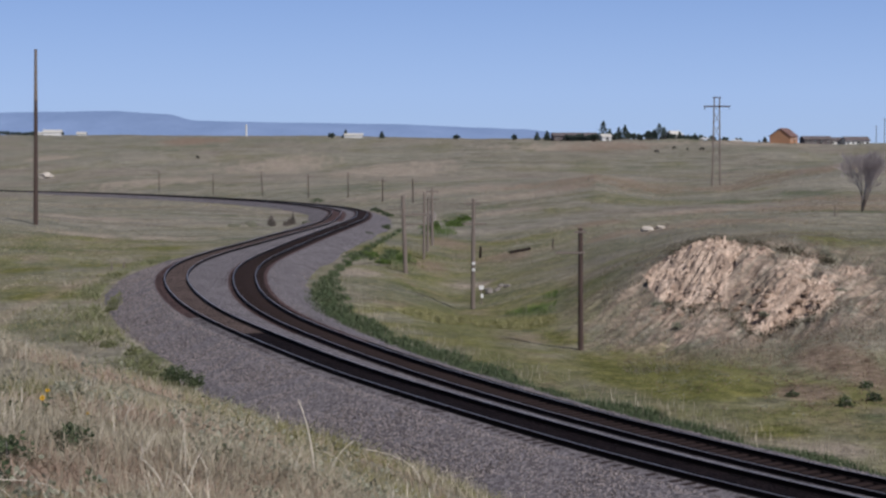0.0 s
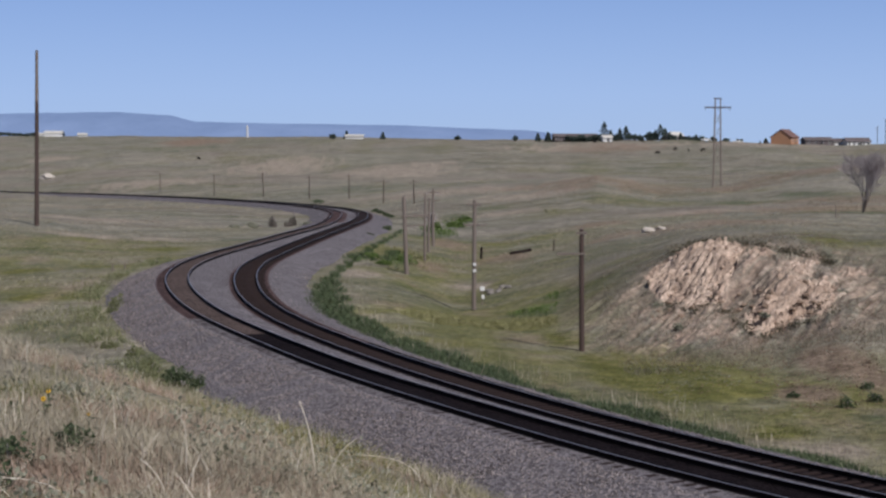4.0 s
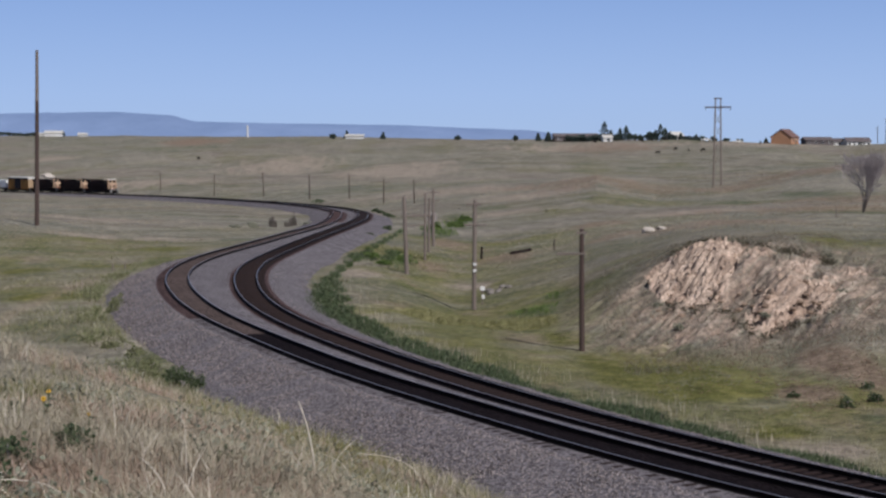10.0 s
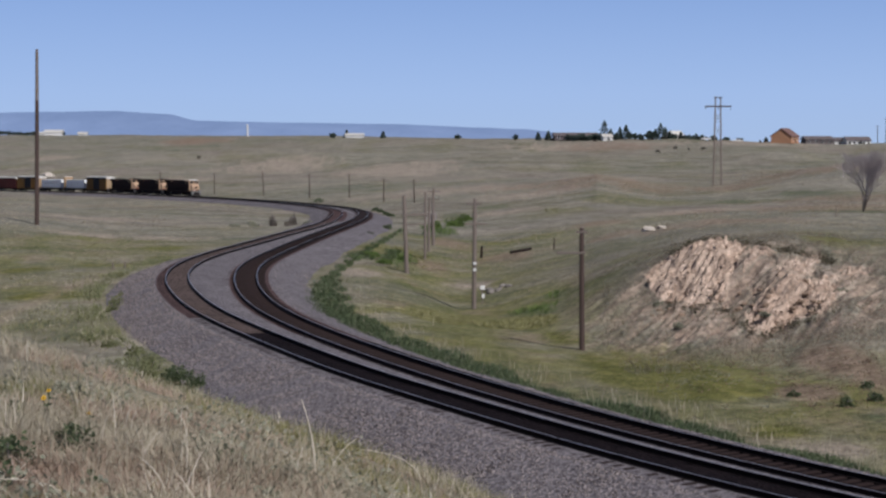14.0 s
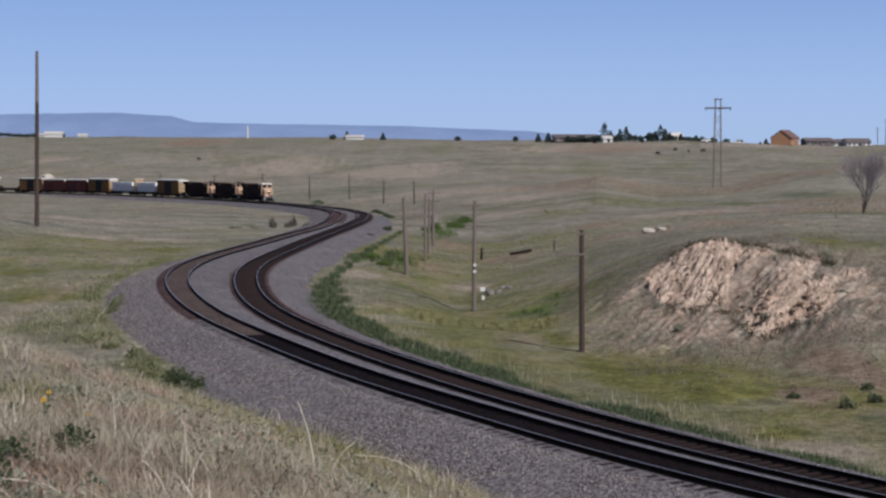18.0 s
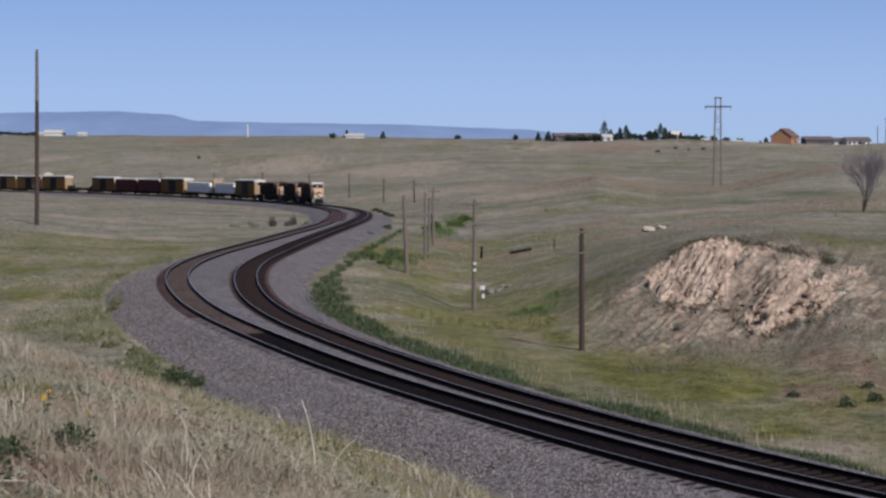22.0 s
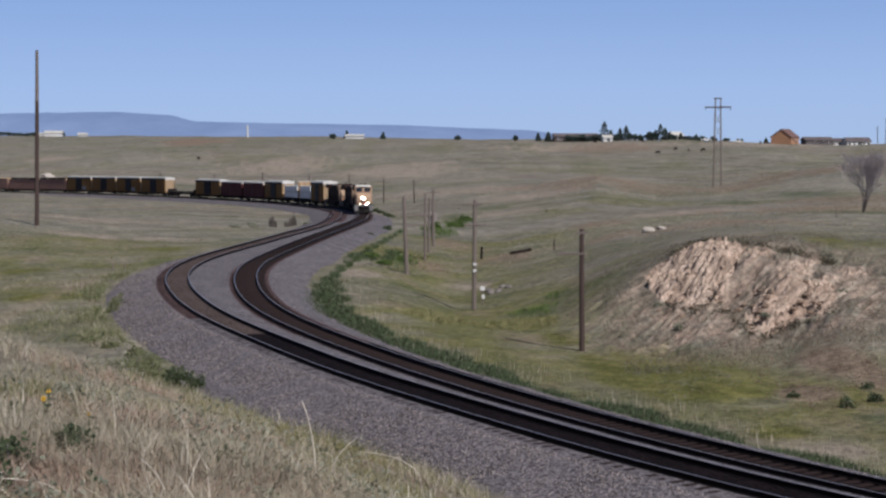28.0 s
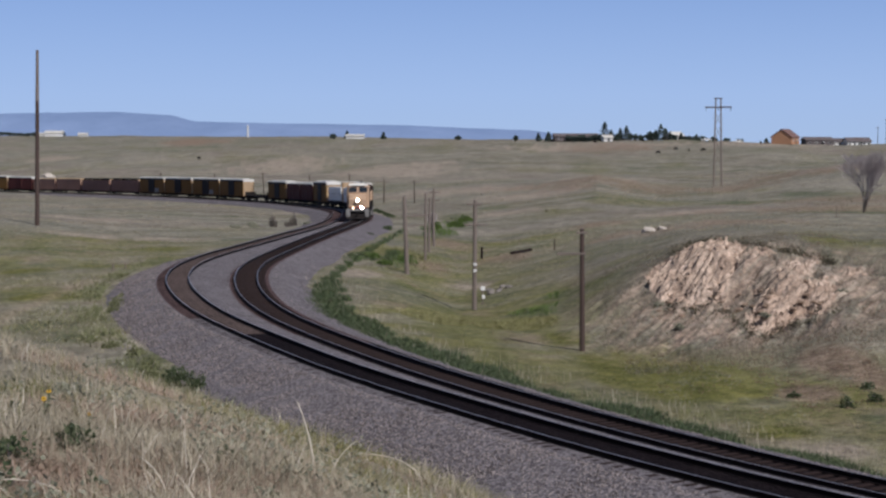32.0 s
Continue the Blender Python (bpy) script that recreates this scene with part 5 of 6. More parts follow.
def cow(u, d, yaw, seed):
    x, y = on_ray(u, d)
    root = thing("cow", pose(x, y, ground_z(x, y), 0, 0, yaw), "black cow grazing on the dry pasture", "cow", "cattle on the ridge")
    b = bmesh.new()
    bmesh.ops.create_icosphere(b, subdivisions=2, radius=1)
    for v in b.verts:
        v.co = Vector((v.co.x * 0.95, v.co.y * 0.36, 1.05 + v.co.z * 0.42))
    part("body", b, M_COW, root, smooth=True)
    part("neck", rod((0.8, 0, 1.15), (1.25, 0, 0.75), 0.22, 0.15, 10), M_COW, root)
    part("head", block((1.35, 0, 0.55), (0.3, 0.22, 0.45), 0.06), M_COW, root)
    for sx in (-0.65, 0.65):
        for sy in (-0.2, 0.2):
            part("leg", rod((sx, sy, 0), (sx, sy, 0.85), 0.07, 0.11, 7), M_COW, root)
    part("tail", rod((-0.95, 0, 1.2), (-1.02, 0, 0.5), 0.04, 0.02, 6), M_COW, root)


for k, (u, d) in enumerate(((0.0917, 862), (0.1270, 842), (0.1335, 838), (0.1355, 846), (0.1430, 842), (0.1300, 700), (0.1490, 715), (0.1580, 690), (0.1410, 735), (0.1925, 792), (0.1960, 795), (-0.1497, 740), (0.1210, 845))):
    cow(u, d, 40 + 67 * k, k)


# ---- the bare tree and shrubs ----
def bare_tree(x, y, h, seed, label, spread=1.0, levels=5, name="bare_tree", stems=3):
    g = np.random.default_rng(seed)
    root = thing(name, pose(x, y, ground_z(x, y) - 0.1), label, "tree")
    verts, faces, wood = [], [], []

    def stick(p, d, length, r, level):
        q = p + d * length
        i = len(verts)
        side = d.orthogonal().normalized()
        for c, rr in ((p, r), (q, r * 0.6)):
            for k in range(3):
                verts.append(c + (Matrix.Rotation(2.094 * k, 3, d) @ side) * rr)
        for k in range(3):
            (wood if level == levels else faces).append((i + k, i + (k + 1) % 3, i + 3 + (k + 1) % 3, i + 3 + k))
        if level == 0:
            return
        for _ in range(4):
            nd = (d + Vector(g.normal(size=3)) * 0.44 * spread + Vector((0, 0, 0.2))).normalized()
            stick(p + d * length * g.uniform(0.5, 1.0), nd, length * g.uniform(0.6, 0.85), max(r * 0.55, 0.011), level - 1)
    for k in range(stems):
        a = k * math.tau / stems + g.uniform(-0.4, 0.4)
        d0 = Vector((0.1 + g.uniform(0.1, 0.26) * math.cos(a), 0.3 * math.sin(a), 1)).normalized()
        stick(Vector((0, 0, 0)), d0, h * 0.25, 0.11, levels)
    raw("crown", verts, faces, M_TWIG, root)
    raw("trunk", verts, wood, M_WOODGREY, root)
    return root


bare_tree(48.0, 187.5, 10.2, 12, "leafless pale grey tree with many upswept twigs", 0.78, 5, stems=5)
bare_tree(-1.6, 205.0, 4.6, 9, "thin leafless tree behind the poles", 0.8, 3)


def bush(x, y, w, h, seed, mat, label, n=160, size=0.09, category="bush", name="bush"):
    g = np.random.default_rng(seed)
    root = thing(name, pose(x, y, ground_z(x, y) - 0.03), label, category)
    for k in range(4 if name == "bush" else 1):
        a = g.uniform(0, 6.28)
        part("stem", rod((0, 0, 0), (0.5 * w * math.cos(a), 0.5 * w * math.sin(a), h * 0.7), min(0.02, 0.03 * h), 0.006 * h, 5), M_TWIG, root)
    pts = []
    for _ in range(n):
        d = g.normal(size=3)
        d /= np.linalg.norm(d)
        rr = g.uniform(0.2, 1) ** 0.5 * (0.75 + 0.35 * math.sin(3 * d[0] + seed) * math.cos(4 * d[1]))
        pts.append((d[0] * w * rr, d[1] * w * rr, h * 0.04 + abs(d[2]) * h * 0.95 * rr))
    v, q = leaf_cloud(pts, size, seed)
    raw("foliage", v, q, mat, root)
    return root


# ---- small things in the meadow ----
def log(x, y, length, yaw):
    root = thing("fallen_beam", pose(x, y, ground_z(x, y), 0, -9, yaw), "fallen dark timber beam lying in the grass", "beam")
    part("beam", block((0, 0, 0.14), (length, 0.26, 0.24), 0.02), M_TIE, root)
    part("bolt", rod((length * 0.4, 0, 0.24), (length * 0.4, 0, 0.32), 0.03, n=8), M_DARK, root)


log(7.49, 159.4, 2.2, 12)


def post(x, y, h, r, mat, label):
    root = thing("fence_post", pose(x, y, ground_z(x, y), 0, 2), label, "post", "old fence posts")
    part("stake", rod((0, 0, -0.3), (0, 0, h), r, r * 0.85, 8), mat, root)


post(3.6, 158.0, 1.1, 0.12, M_TIE, "dark wooden fence post in the meadow")
post(10.6, 158.0, 1.1, 0.07, M_WOOD, "thin wooden fence post in the meadow")
post(40.1, 167.6, 1.0, 0.06, M_WOODGREY, "thin grey fence post on the slope")
post(-26.2, 129.1, 0.6, 0.07, M_WOODGREY, "short pale marker post in the grass")
post(-25.6, 131.0, 0.5, 0.07, M_WOODGREY, "short pale marker post in the grass")
sign = thing("marker_sign", pose(2.75, 117.5, ground_z(2.75, 117.5), 0, 0, 10), "small blank white marker sign on a stake", "sign")
part("stake", rod((0, 0, -0.2), (0, 0, 1.2), 0.04, n=8), M_WOODGREY, sign)
part("board", block((0, -0.06, 1.15), (0.34, 0.04, 0.3), 0.01), M_TIN, sign)
part("lower_board", block((0.05, -0.06, 0.55), (0.2, 0.04, 0.3), 0.01), M_TIN, sign)


def boulder(x, y, r, seed, mat, label):
    g = np.random.default_rng(seed)
    b = bmesh.new()
    bmesh.ops.create_icosphere(b, subdivisions=2, radius=r)
    for v in b.verts:
        v.co *= 1 + 0.45 * noise.noise(v.co * (1.6 / r) + Vector((seed, 0, 0)))
        v.co.z *= 0.6
    ob = put("boulder", b, mat)
    ob.matrix_basis = pose(x, y, ground_z(x, y) + r * 0.2, 0, 0, g.uniform(0, 360))
    tagged(ob, label, "rock", "stones in the grass")


for k in range(9):
    boulder(3.4 + k * 0.22 + rng.uniform(-0.2, 0.2), 124.5 + rng.uniform(-1.5, 1.5), rng.uniform(0.16, 0.34), 300 + k, M_CONCRETE, "grey rubble stone in the meadow")
for k in range(46):
    b_u = rng.uniform(0.121, 0.236)
    b_y = 94.2 - 125 * max(0, min(0.04, b_u - 0.165)) + rng.normal() * 1.3
    boulder(b_u * b_y, b_y, rng.uniform(0.08, 0.24), 600 + k, M_CLOD, "tan clod of earth below the cut bank")
boulder(20.5, 164, 0.7, 330, M_CHALK, "pale flat rock on the far slope")
boulder(22.3, 168, 0.5, 331, M_CHALK, "pale flat rock on the far slope")
boulder(-167, 690, 3.0, 332, M_CHALK, "pale rock outcrop on the far pasture")
for k, (bx, by, br) in enumerate(((-25.0, 222, 0.3), (-24.2, 219, 0.22), (-20.2, 223, 0.25))):
    boulder(bx, by, br, 340 + k, M_CONCRETE, "pale stone in the gully beside the curve")


# ---- trackside weeds and grasses ----
def strips(px, py, pz, height, width, lean, az, bend=1.0):
    """Grass blades as bent, tapering strips of three segments; arrays in, vertices and faces out."""
    n = len(px)
    ca, sa = np.cos(az), np.sin(az)
    rows = []
    for f, wf in ((0.0, 1.0), (0.45, 0.8), (0.8, 0.5)):
        ox, oz = lean * height * f ** (1 + bend), height * f * (1 - 0.25 * lean * f)
        for s in (-1, 1):
            rows.append(np.stack([px + ox * ca - s * wf * width * sa / 2, py + ox * sa + s * wf * width * ca / 2, pz + oz], 1))
    rows.append(np.stack([px + lean * height * ca, py + lean * height * sa, pz + height * (1 - 0.25 * lean)], 1))
    verts = np.stack(rows, 1).reshape(-1, 3)
    base = (np.arange(n) * 7)[:, None]
    quads = np.concatenate([base + np.array([0, 1, 3, 2]), base + np.array([2, 3, 5, 4])])
    tris = base + np.array([4, 5, 6])
    return verts, [quads, tris]


def grass_object(name, x, y, height, width, lean, mat, label, lift=-0.02, az=None, bend=1.0):
    z, near, dl, s = land(x, y)
    z = z + regions(x, y, near, s)[3] + lift
    az = rng.uniform(0, 6.283, len(x)) if az is None else az
    v, q = strips(x, y, z, height, width, lean, az, bend)
    return tagged(raw(name, v, q, mat), label, "grass", kind="stuff")


def tufted(n, per, u0, u1, d0, d1, spread, keep):
    """Tufts evenly over the view between two distances, several blades each."""
    inv = rng.uniform(1 / d1, 1 / d0, n)
    d = 1 / inv
    u = rng.uniform(u0, u1, n)
    x, y = np.repeat(u * d, per), np.repeat(d, per)
    x, y = x + rng.normal(size=len(x)) * spread, y + rng.normal(size=len(x)) * spread
    z, near, dl, s = land(x, y)
    ok = keep(x, y, near, s, dl)
    return x[ok], y[ok]


def bank_grass():
    def on_bank(x, y, near, s, dl):
        return (s > 0.6) & (near > 6.2)
    x, y = tufted(9500, 14, -0.30, 0.10, 6.0, 36, 0.06, on_bank)
    n = len(x)
    patch = fractal(x, y, 2.2, 3, 81)
    tone = patch + 0.35 * rng.normal(size=n) + 0.13 * (y - 12.5) * (x > -2.8)
    dry = tone < 0.24
    tall = np.clip(1 + 0.45 * fractal(x, y, 1.1, 2, 83), 0.45, 1.6)
    russet = dry & (fractal(x, y, 1.7, 3, 89) + 0.3 * rng.normal(size=n) > 0.3)
    for name, m, mat, lab, hh in (("russet_grass", russet, M_RUSSET, "short russet grass among the straw", 0.13), ("dry_grass", dry & ~russet, M_STRAW, "tangled dry straw-coloured grass on the bank", 0.2), ("green_grass", ~dry, M_BANKGREEN, "olive-green grass on the lower bank", 0.17)):
        k = int(m.sum())
        grass_object(name, x[m], y[m], hh * tall[m] * rng.uniform(0.5, 1.5, k), rng.uniform(0.004, 0.008, k), rng.uniform(0.2, 2.0, k), mat, lab)
    x, y = tufted(170, 3, -0.30, 0.09, 6.5, 22, 0.05, on_bank)
    k = len(x)
    grass_object("seed_stalks", x, y, rng.uniform(0.2, 0.42, k), rng.uniform(0.005, 0.009, k), rng.uniform(0.1, 1.2, k), M_PALE, "bleached bent seed stalks among the grass")
    x, y = tufted(520, 1, -0.30, 0.0, 6.5, 18, 0.05, on_bank)
    pts = []
    for px, py in zip(x, y):
        if float(fractal(np.array(px), np.array(py), 1.3, 2, 87)) < 0.0:
            continue
        z = ground_z(px, py)
        for _ in range(26):
            pts.append((px + rng.normal() * 0.07, py + rng.normal() * 0.07, z + abs(rng.normal()) * 0.09))
    v, q = leaf_cloud(pts, 0.02, 15)
    tagged(raw("bank_weeds", v, q, M_SAGE), "grey-green leafy weeds among the bank grass", "weeds", kind="stuff")


bank_grass()


def field_grass():
    def open_ground(x, y, near, s, dl):
        return (near > 6.3) & (s < 0.5)
    x, y = tufted(24000, 4, -0.30, 0.30, 44, 150, 0.25, open_ground)
    z, near, dl, s = land(x, y)
    meadow, bare, face, rill, red, slope, lush, weedy, pale = regions(x, y, near, s)
    meadow = np.maximum(meadow * (1 - pale), np.maximum(lush, weedy))
    keep = (rng.uniform(0, 1, len(x)) > face * 1.1) & (fractal(x, y, 5, 3, 85) + 0.5 * rng.normal(size=len(x)) > -0.3)
    x, y, meadow = x[keep], y[keep], meadow[keep]
    n = len(x)
    green = rng.uniform(0, 1, n) < meadow * 0.85 + 0.15
    grow = np.clip(np.hypot(x, y) / 120, 0.8, 1.4)
    for name, m, mat, lab in (("prairie_grass", ~green, M_FIELD, "dry prairie grass tufts over the fields"), ("meadow_grass", green, M_OLIVEGRASS, "green-tinged meadow grass beside the line")):
        k = int(m.sum())
        grass_object(name, x[m], y[m], rng.uniform(0.06, 0.2, k) * grow[m], rng.uniform(0.015, 0.032, k) * grow[m], rng.uniform(0.2, 1.2, k), mat, lab)
    # long dry grass down the cut bank's slope, and dark tufts along its broken edges
    g = np.random.default_rng(78)
    n = 15000
    x, y = g.uniform(8.5, 27, n), g.uniform(74, 114, n)
    z, near, dl, s = land(x, y)
    face = regions(x, y, near, s)[2]
    ok = (near > 9) & (face < 0.2) & (x > 0.098 * y) & (fractal(x, y, 3, 3, 95) > -0.35)
    x, y = x[ok], y[ok]
    k = len(x)
    grass_object("slope_grass", x, y, g.uniform(0.15, 0.42, k), g.uniform(0.015, 0.035, k), g.uniform(0.4, 1.6, k), M_STRAW, "long bleached grass on the cut bank's slope", az=g.normal(3.9, 0.5, k))
    pts = []
    for _ in range(170):
        u = g.uniform(0.138, 0.24)
        top = g.uniform() < 0.62
        yy = float(np.interp(u, (0.138, 0.158, 0.184, 0.205, 0.23, 0.25), (104, 104, 101.2, 98.8, 97.8, 96.4)) if top else np.interp(u, (0.138, 0.152, 0.171, 0.186, 0.19, 0.24), (95.6, 93.8, 93.0, 88.5, 85.8, 87.0))) + g.normal() * 0.5
        xx = u * yy
        zz = ground_z(xx, yy)
        w = g.uniform(0.08, 0.24)
        for _ in range(16):
            pts.append((xx + g.normal() * w, yy + g.normal() * w, zz + abs(g.normal()) * w * 0.9))
    v, q = leaf_cloud(pts, 0.055, 23)
    tagged(raw("edge_tufts", v, q, M_SCRUB), "dark tufts of scrub along the broken edge of the bank", "weeds", kind="stuff")
    # broken lumps that stand proud of the cut bank's face
    g = np.random.default_rng(81)
    n = 4200
    u, y = g.uniform(0.118, 0.262, n), g.uniform(85, 105, n)
    x = u * y
    z, near, dl, s = land(x, y)
    reg = regions(x, y, near, s)
    m = (reg[2] > 0.35) & (g.uniform(size=n) < 0.75)
    c = np.stack([x, y, z + reg[3]], 1)[m]
    k = len(c)
    base = np.array([(1, 0, 0), (-1, 0, 0), (0, 1, 0), (0, -1, 0), (0, 0, 1), (0, 0, -1)], float)
    base = base[:, :1] * np.array([[0.8, -0.4, 0]]) + base[:, 1:2] * np.array([[0.0, -0.5, 0.5]]) + base[:, 2:] * np.array([[0.9, 1.5, 1.7]])
    tri = np.array([(0, 2, 4), (2, 1, 4), (1, 3, 4), (3, 0, 4), (2, 0, 5), (1, 2, 5), (3, 1, 5), (0, 3, 5)])
    v = c[:, None, :] + base[None] * (0.03 + 0.11 * g.uniform(0, 1, k) ** 3)[:, None, None] * g.uniform(0.6, 1.3, (k, 6, 1)) + 0.04 * g.normal(size=(k, 6, 3))
    f = (tri[None] + (np.arange(k) * 6)[:, None, None]).reshape(-1, 3)
    tagged(raw("earth_lumps", v.reshape(-1, 3), [f], M_EARTH), "broken tan lumps of earth on the cut bank's face", "earth", kind="stuff")
    # rank grass between the bank and the ballast
    g = np.random.default_rng(80)
    n = 26000
    x, y = g.uniform(-34, -7, n), g.uniform(52, 125, n)
    z, near, dl, s = land(x, y)
    ok = (near > 4.9) & (near < 20) & (s < 0.6) & (fractal(x, y, 4, 3, 96) > -0.15)
    x, y = x[ok], y[ok]
    dry = fractal(x, y, 3, 3, 98) + 0.3 * g.normal(size=len(x)) > 0.1
    for name, m, mat, lab in (("rank_grass", dry, M_STRAW, "tall dry grass beside the ballast"), ("green_rank_grass", ~dry, M_OLIVEGRASS, "half-green tall grass beside the ballast")):
        k = int(m.sum())
        grass_object(name, x[m], y[m], g.uniform(0.15, 0.45, k), g.uniform(0.015, 0.035, k), g.uniform(0.3, 1.4, k), mat, lab)
    # clumps of taller growth on the pastures further off
    g = np.random.default_rng(79)
    n = 60000
    v0 = np.exp(g.uniform(np.log(140), np.log(520), n))
    x, y = v0 * g.uniform(-0.29, 0.28, n), v0
    z, near, dl, s = land(x, y)
    reg = regions(x, y, near, s)
    ok = (near > 9) & (fractal(x, y * 0.5, 30, 4, 101) + 0.3 * g.normal(size=n) > 0.1)
    wet = np.maximum(reg[0] * 0.5, np.maximum(reg[6], reg[7])) > g.uniform(0.2, 0.9, n)
    for name, mat, m, lab in (("pasture_tufts", M_FIELD, ok & ~wet, "tufts of dry growth over the far pasture"), ("pasture_weeds", M_HERB, ok & wet, "green weeds in the hollows of the far pasture")):
        k = int(m.sum())
        grow = y[m] / 200
        grass_object(name, x[m], y[m], g.uniform(0.08, 0.22, k) * np.sqrt(grow), g.uniform(0.04, 0.1, k) * grow, g.uniform(0.2, 1.2, k), mat, lab)
    # sagebrush and dead weeds over the cut bank's slope
    g = np.random.default_rng(77)
    for name, mat, count, lab in (("sagebrush", M_SAGE, 300, "grey-green sagebrush dotted over the slopes"), ("dead_weeds", M_DEAD, 520, "red-brown dead weeds over the slopes")):
        px, py = g.uniform(9, 30, count), g.uniform(60, 112, count)
        if name == "dead_weeds":
            px, py = np.where(g.uniform(size=count) < 0.6, g.uniform(14, 24, count), px), np.where(g.uniform(size=count) < 0.6, g.uniform(62, 88, count), py)
        z, near, dl, s = land(px, py)
        face = regions(px, py, near, s)[2]
        ok = (near > 8) & (face < 0.15) & (px > 0.1 * py + 0.5)
        pts = []
        for a, b, c in zip(px[ok], py[ok], z[ok]):
            w = g.uniform(0.12, 0.32)
            for _ in range(14):
                pts.append((a + g.normal() * w, b + g.normal() * w, c + abs(g.normal()) * w * 0.6))
        v, q = leaf_cloud(pts, 0.035, 19)
        tagged(raw(name, v, q, mat), lab, "weeds", kind="stuff")


field_grass()


def weed_strip():
    """The dark leafy weeds and rank grass that follow the foot of the ballast."""
    g = np.random.default_rng(90)
    n = 150000
    d = 1 / g.uniform(1 / 210, 1 / 40, n)
    i = np.searchsorted(TRACK_2[:, 1], d).clip(0, 260)
    ahead, left = normals(TRACK_2)
    o = 3.1 + g.uniform(0, 1, n) ** 0.8 * 6.0
    p = TRACK_2[i] - left[i] * o[:, None] + ahead[i] * g.uniform(-0.5, 0.5, n)[:, None]
    x, y = p[:, 0], p[:, 1]
    z, near, dl, s = land(x, y)
    weedy = regions(x, y, near, s)[7]
    z = np.maximum(z, p[:, 2] - np.interp(near, (2.0, 3.2, 4.4, 5.6), (0.26, 0.66, 1.0, 1.6)))
    ok = (g.uniform(size=n) < weedy * 1.1 - 0.1) & (near > 3.0)
    x, y, z = x[ok], y[ok], z[ok]
    k = len(x)
    grow = np.interp(y, (40, 120, 200), (0.8, 1.15, 1.5))
    v, q = strips(x, y, z - 0.02, g.uniform(0.12, 0.42, k) * grow, g.uniform(0.02, 0.05, k) * grow, g.uniform(0.2, 1.3, k), g.uniform(0, 6.283, k))
    tagged(raw("trackside_weeds", v, q, M_LEAF), "dark green leafy weeds along the foot of the ballast", "weeds", kind="stuff")
    # straw-coloured seed heads that stand among them
    pick = g.choice(k, 1500, replace=False)
    x, y = x[pick] + g.normal(1.2, 0.7, 1500), y[pick] + g.normal(0.4, 0.7, 1500)
    grass_object("roadbed_straw", x, y, g.uniform(0.25, 0.6, 1500), g.uniform(0.012, 0.025, 1500), g.uniform(0.1, 0.6, 1500), M_STRAW, "tall straw-coloured grass along the drain")
    # the outer side of the curve
    n = 13000
    ahead, left = normals(TRACK_1)
    i = g.integers(75, 215, n)
    o = 4.9 + np.abs(g.normal(size=n)) * 1.1
    p = TRACK_1[i] + left[i] * o[:, None] + ahead[i] * g.uniform(-0.5, 0.5, n)[:, None]
    x, y = p[:, 0], p[:, 1]
    ok = fractal(x, y, 6, 3, 93) + 0.3 * g.normal(size=n) > 0.05
    x, y = x[ok], y[ok]
    k = len(x)
    grass_object("trackside_weeds", x, y, g.uniform(0.15, 0.5, k), g.uniform(0.02, 0.045, k), g.uniform(0.2, 1.3, k), M_HERB, "green leafy weeds along the outer foot of the ballast")


weed_strip()


def stones():
    """Loose ballast stones on the near shoulders."""
    ahead, left = normals(TRACK_1)
    ahead2, left2 = normals(TRACK_2)
    base = np.array([(1, 0, 0), (-1, 0, 0), (0, 1, 0), (0, -1, 0), (0, 0, 1), (0, 0, -1)], float)
    tri = np.array([(0, 2, 4), (2, 1, 4), (1, 3, 4), (3, 0, 4), (2, 0, 5), (1, 2, 5), (3, 1, 5), (0, 3, 5)])
    prof_o, prof_z = [1.5, 2.0, 3.2, 4.4, 5.4], [-0.2, -0.26, -0.72, -0.95, -1.5]
    verts, faces = [], []
    for line, lft, sgn, count in ((TRACK_1, left, 1, 30000), (TRACK_2, left2, -1, 6000)):
        ids = np.where((line[:, 1] > 36) & (line[:, 1] < 135))[0]
        w = 1 / (line[ids, 1] ** 1.2)
        i = rng.choice(ids, count, p=w / w.sum())
        o = rng.uniform(1.5, 5.0, count)
        along = rng.uniform(-0.5, 0.5, count)
        c = line[i] + lft[i] * (sgn * o)[:, None] + normals(line)[0][i] * along[:, None]
        c[:, 2] += np.interp(o, prof_o, prof_z) + 0.01
        r = rng.uniform(0.018, 0.045, count)
        v = c[:, None, :] + base[None] * r[:, None, None] * rng.uniform(0.6, 1.25, (count, 6, 1))
        start = sum(len(q) for q in verts)
        verts.append(v.reshape(-1, 3))
        faces.append((tri[None] + (np.arange(count) * 6 + start)[:, None, None]).reshape(-1, 3))
    tagged(raw("ballast_stones", np.vstack(verts), [np.vstack(faces)], M_STONE), "loose crushed stones on the ballast shoulder", "stones", kind="stuff")


stones()


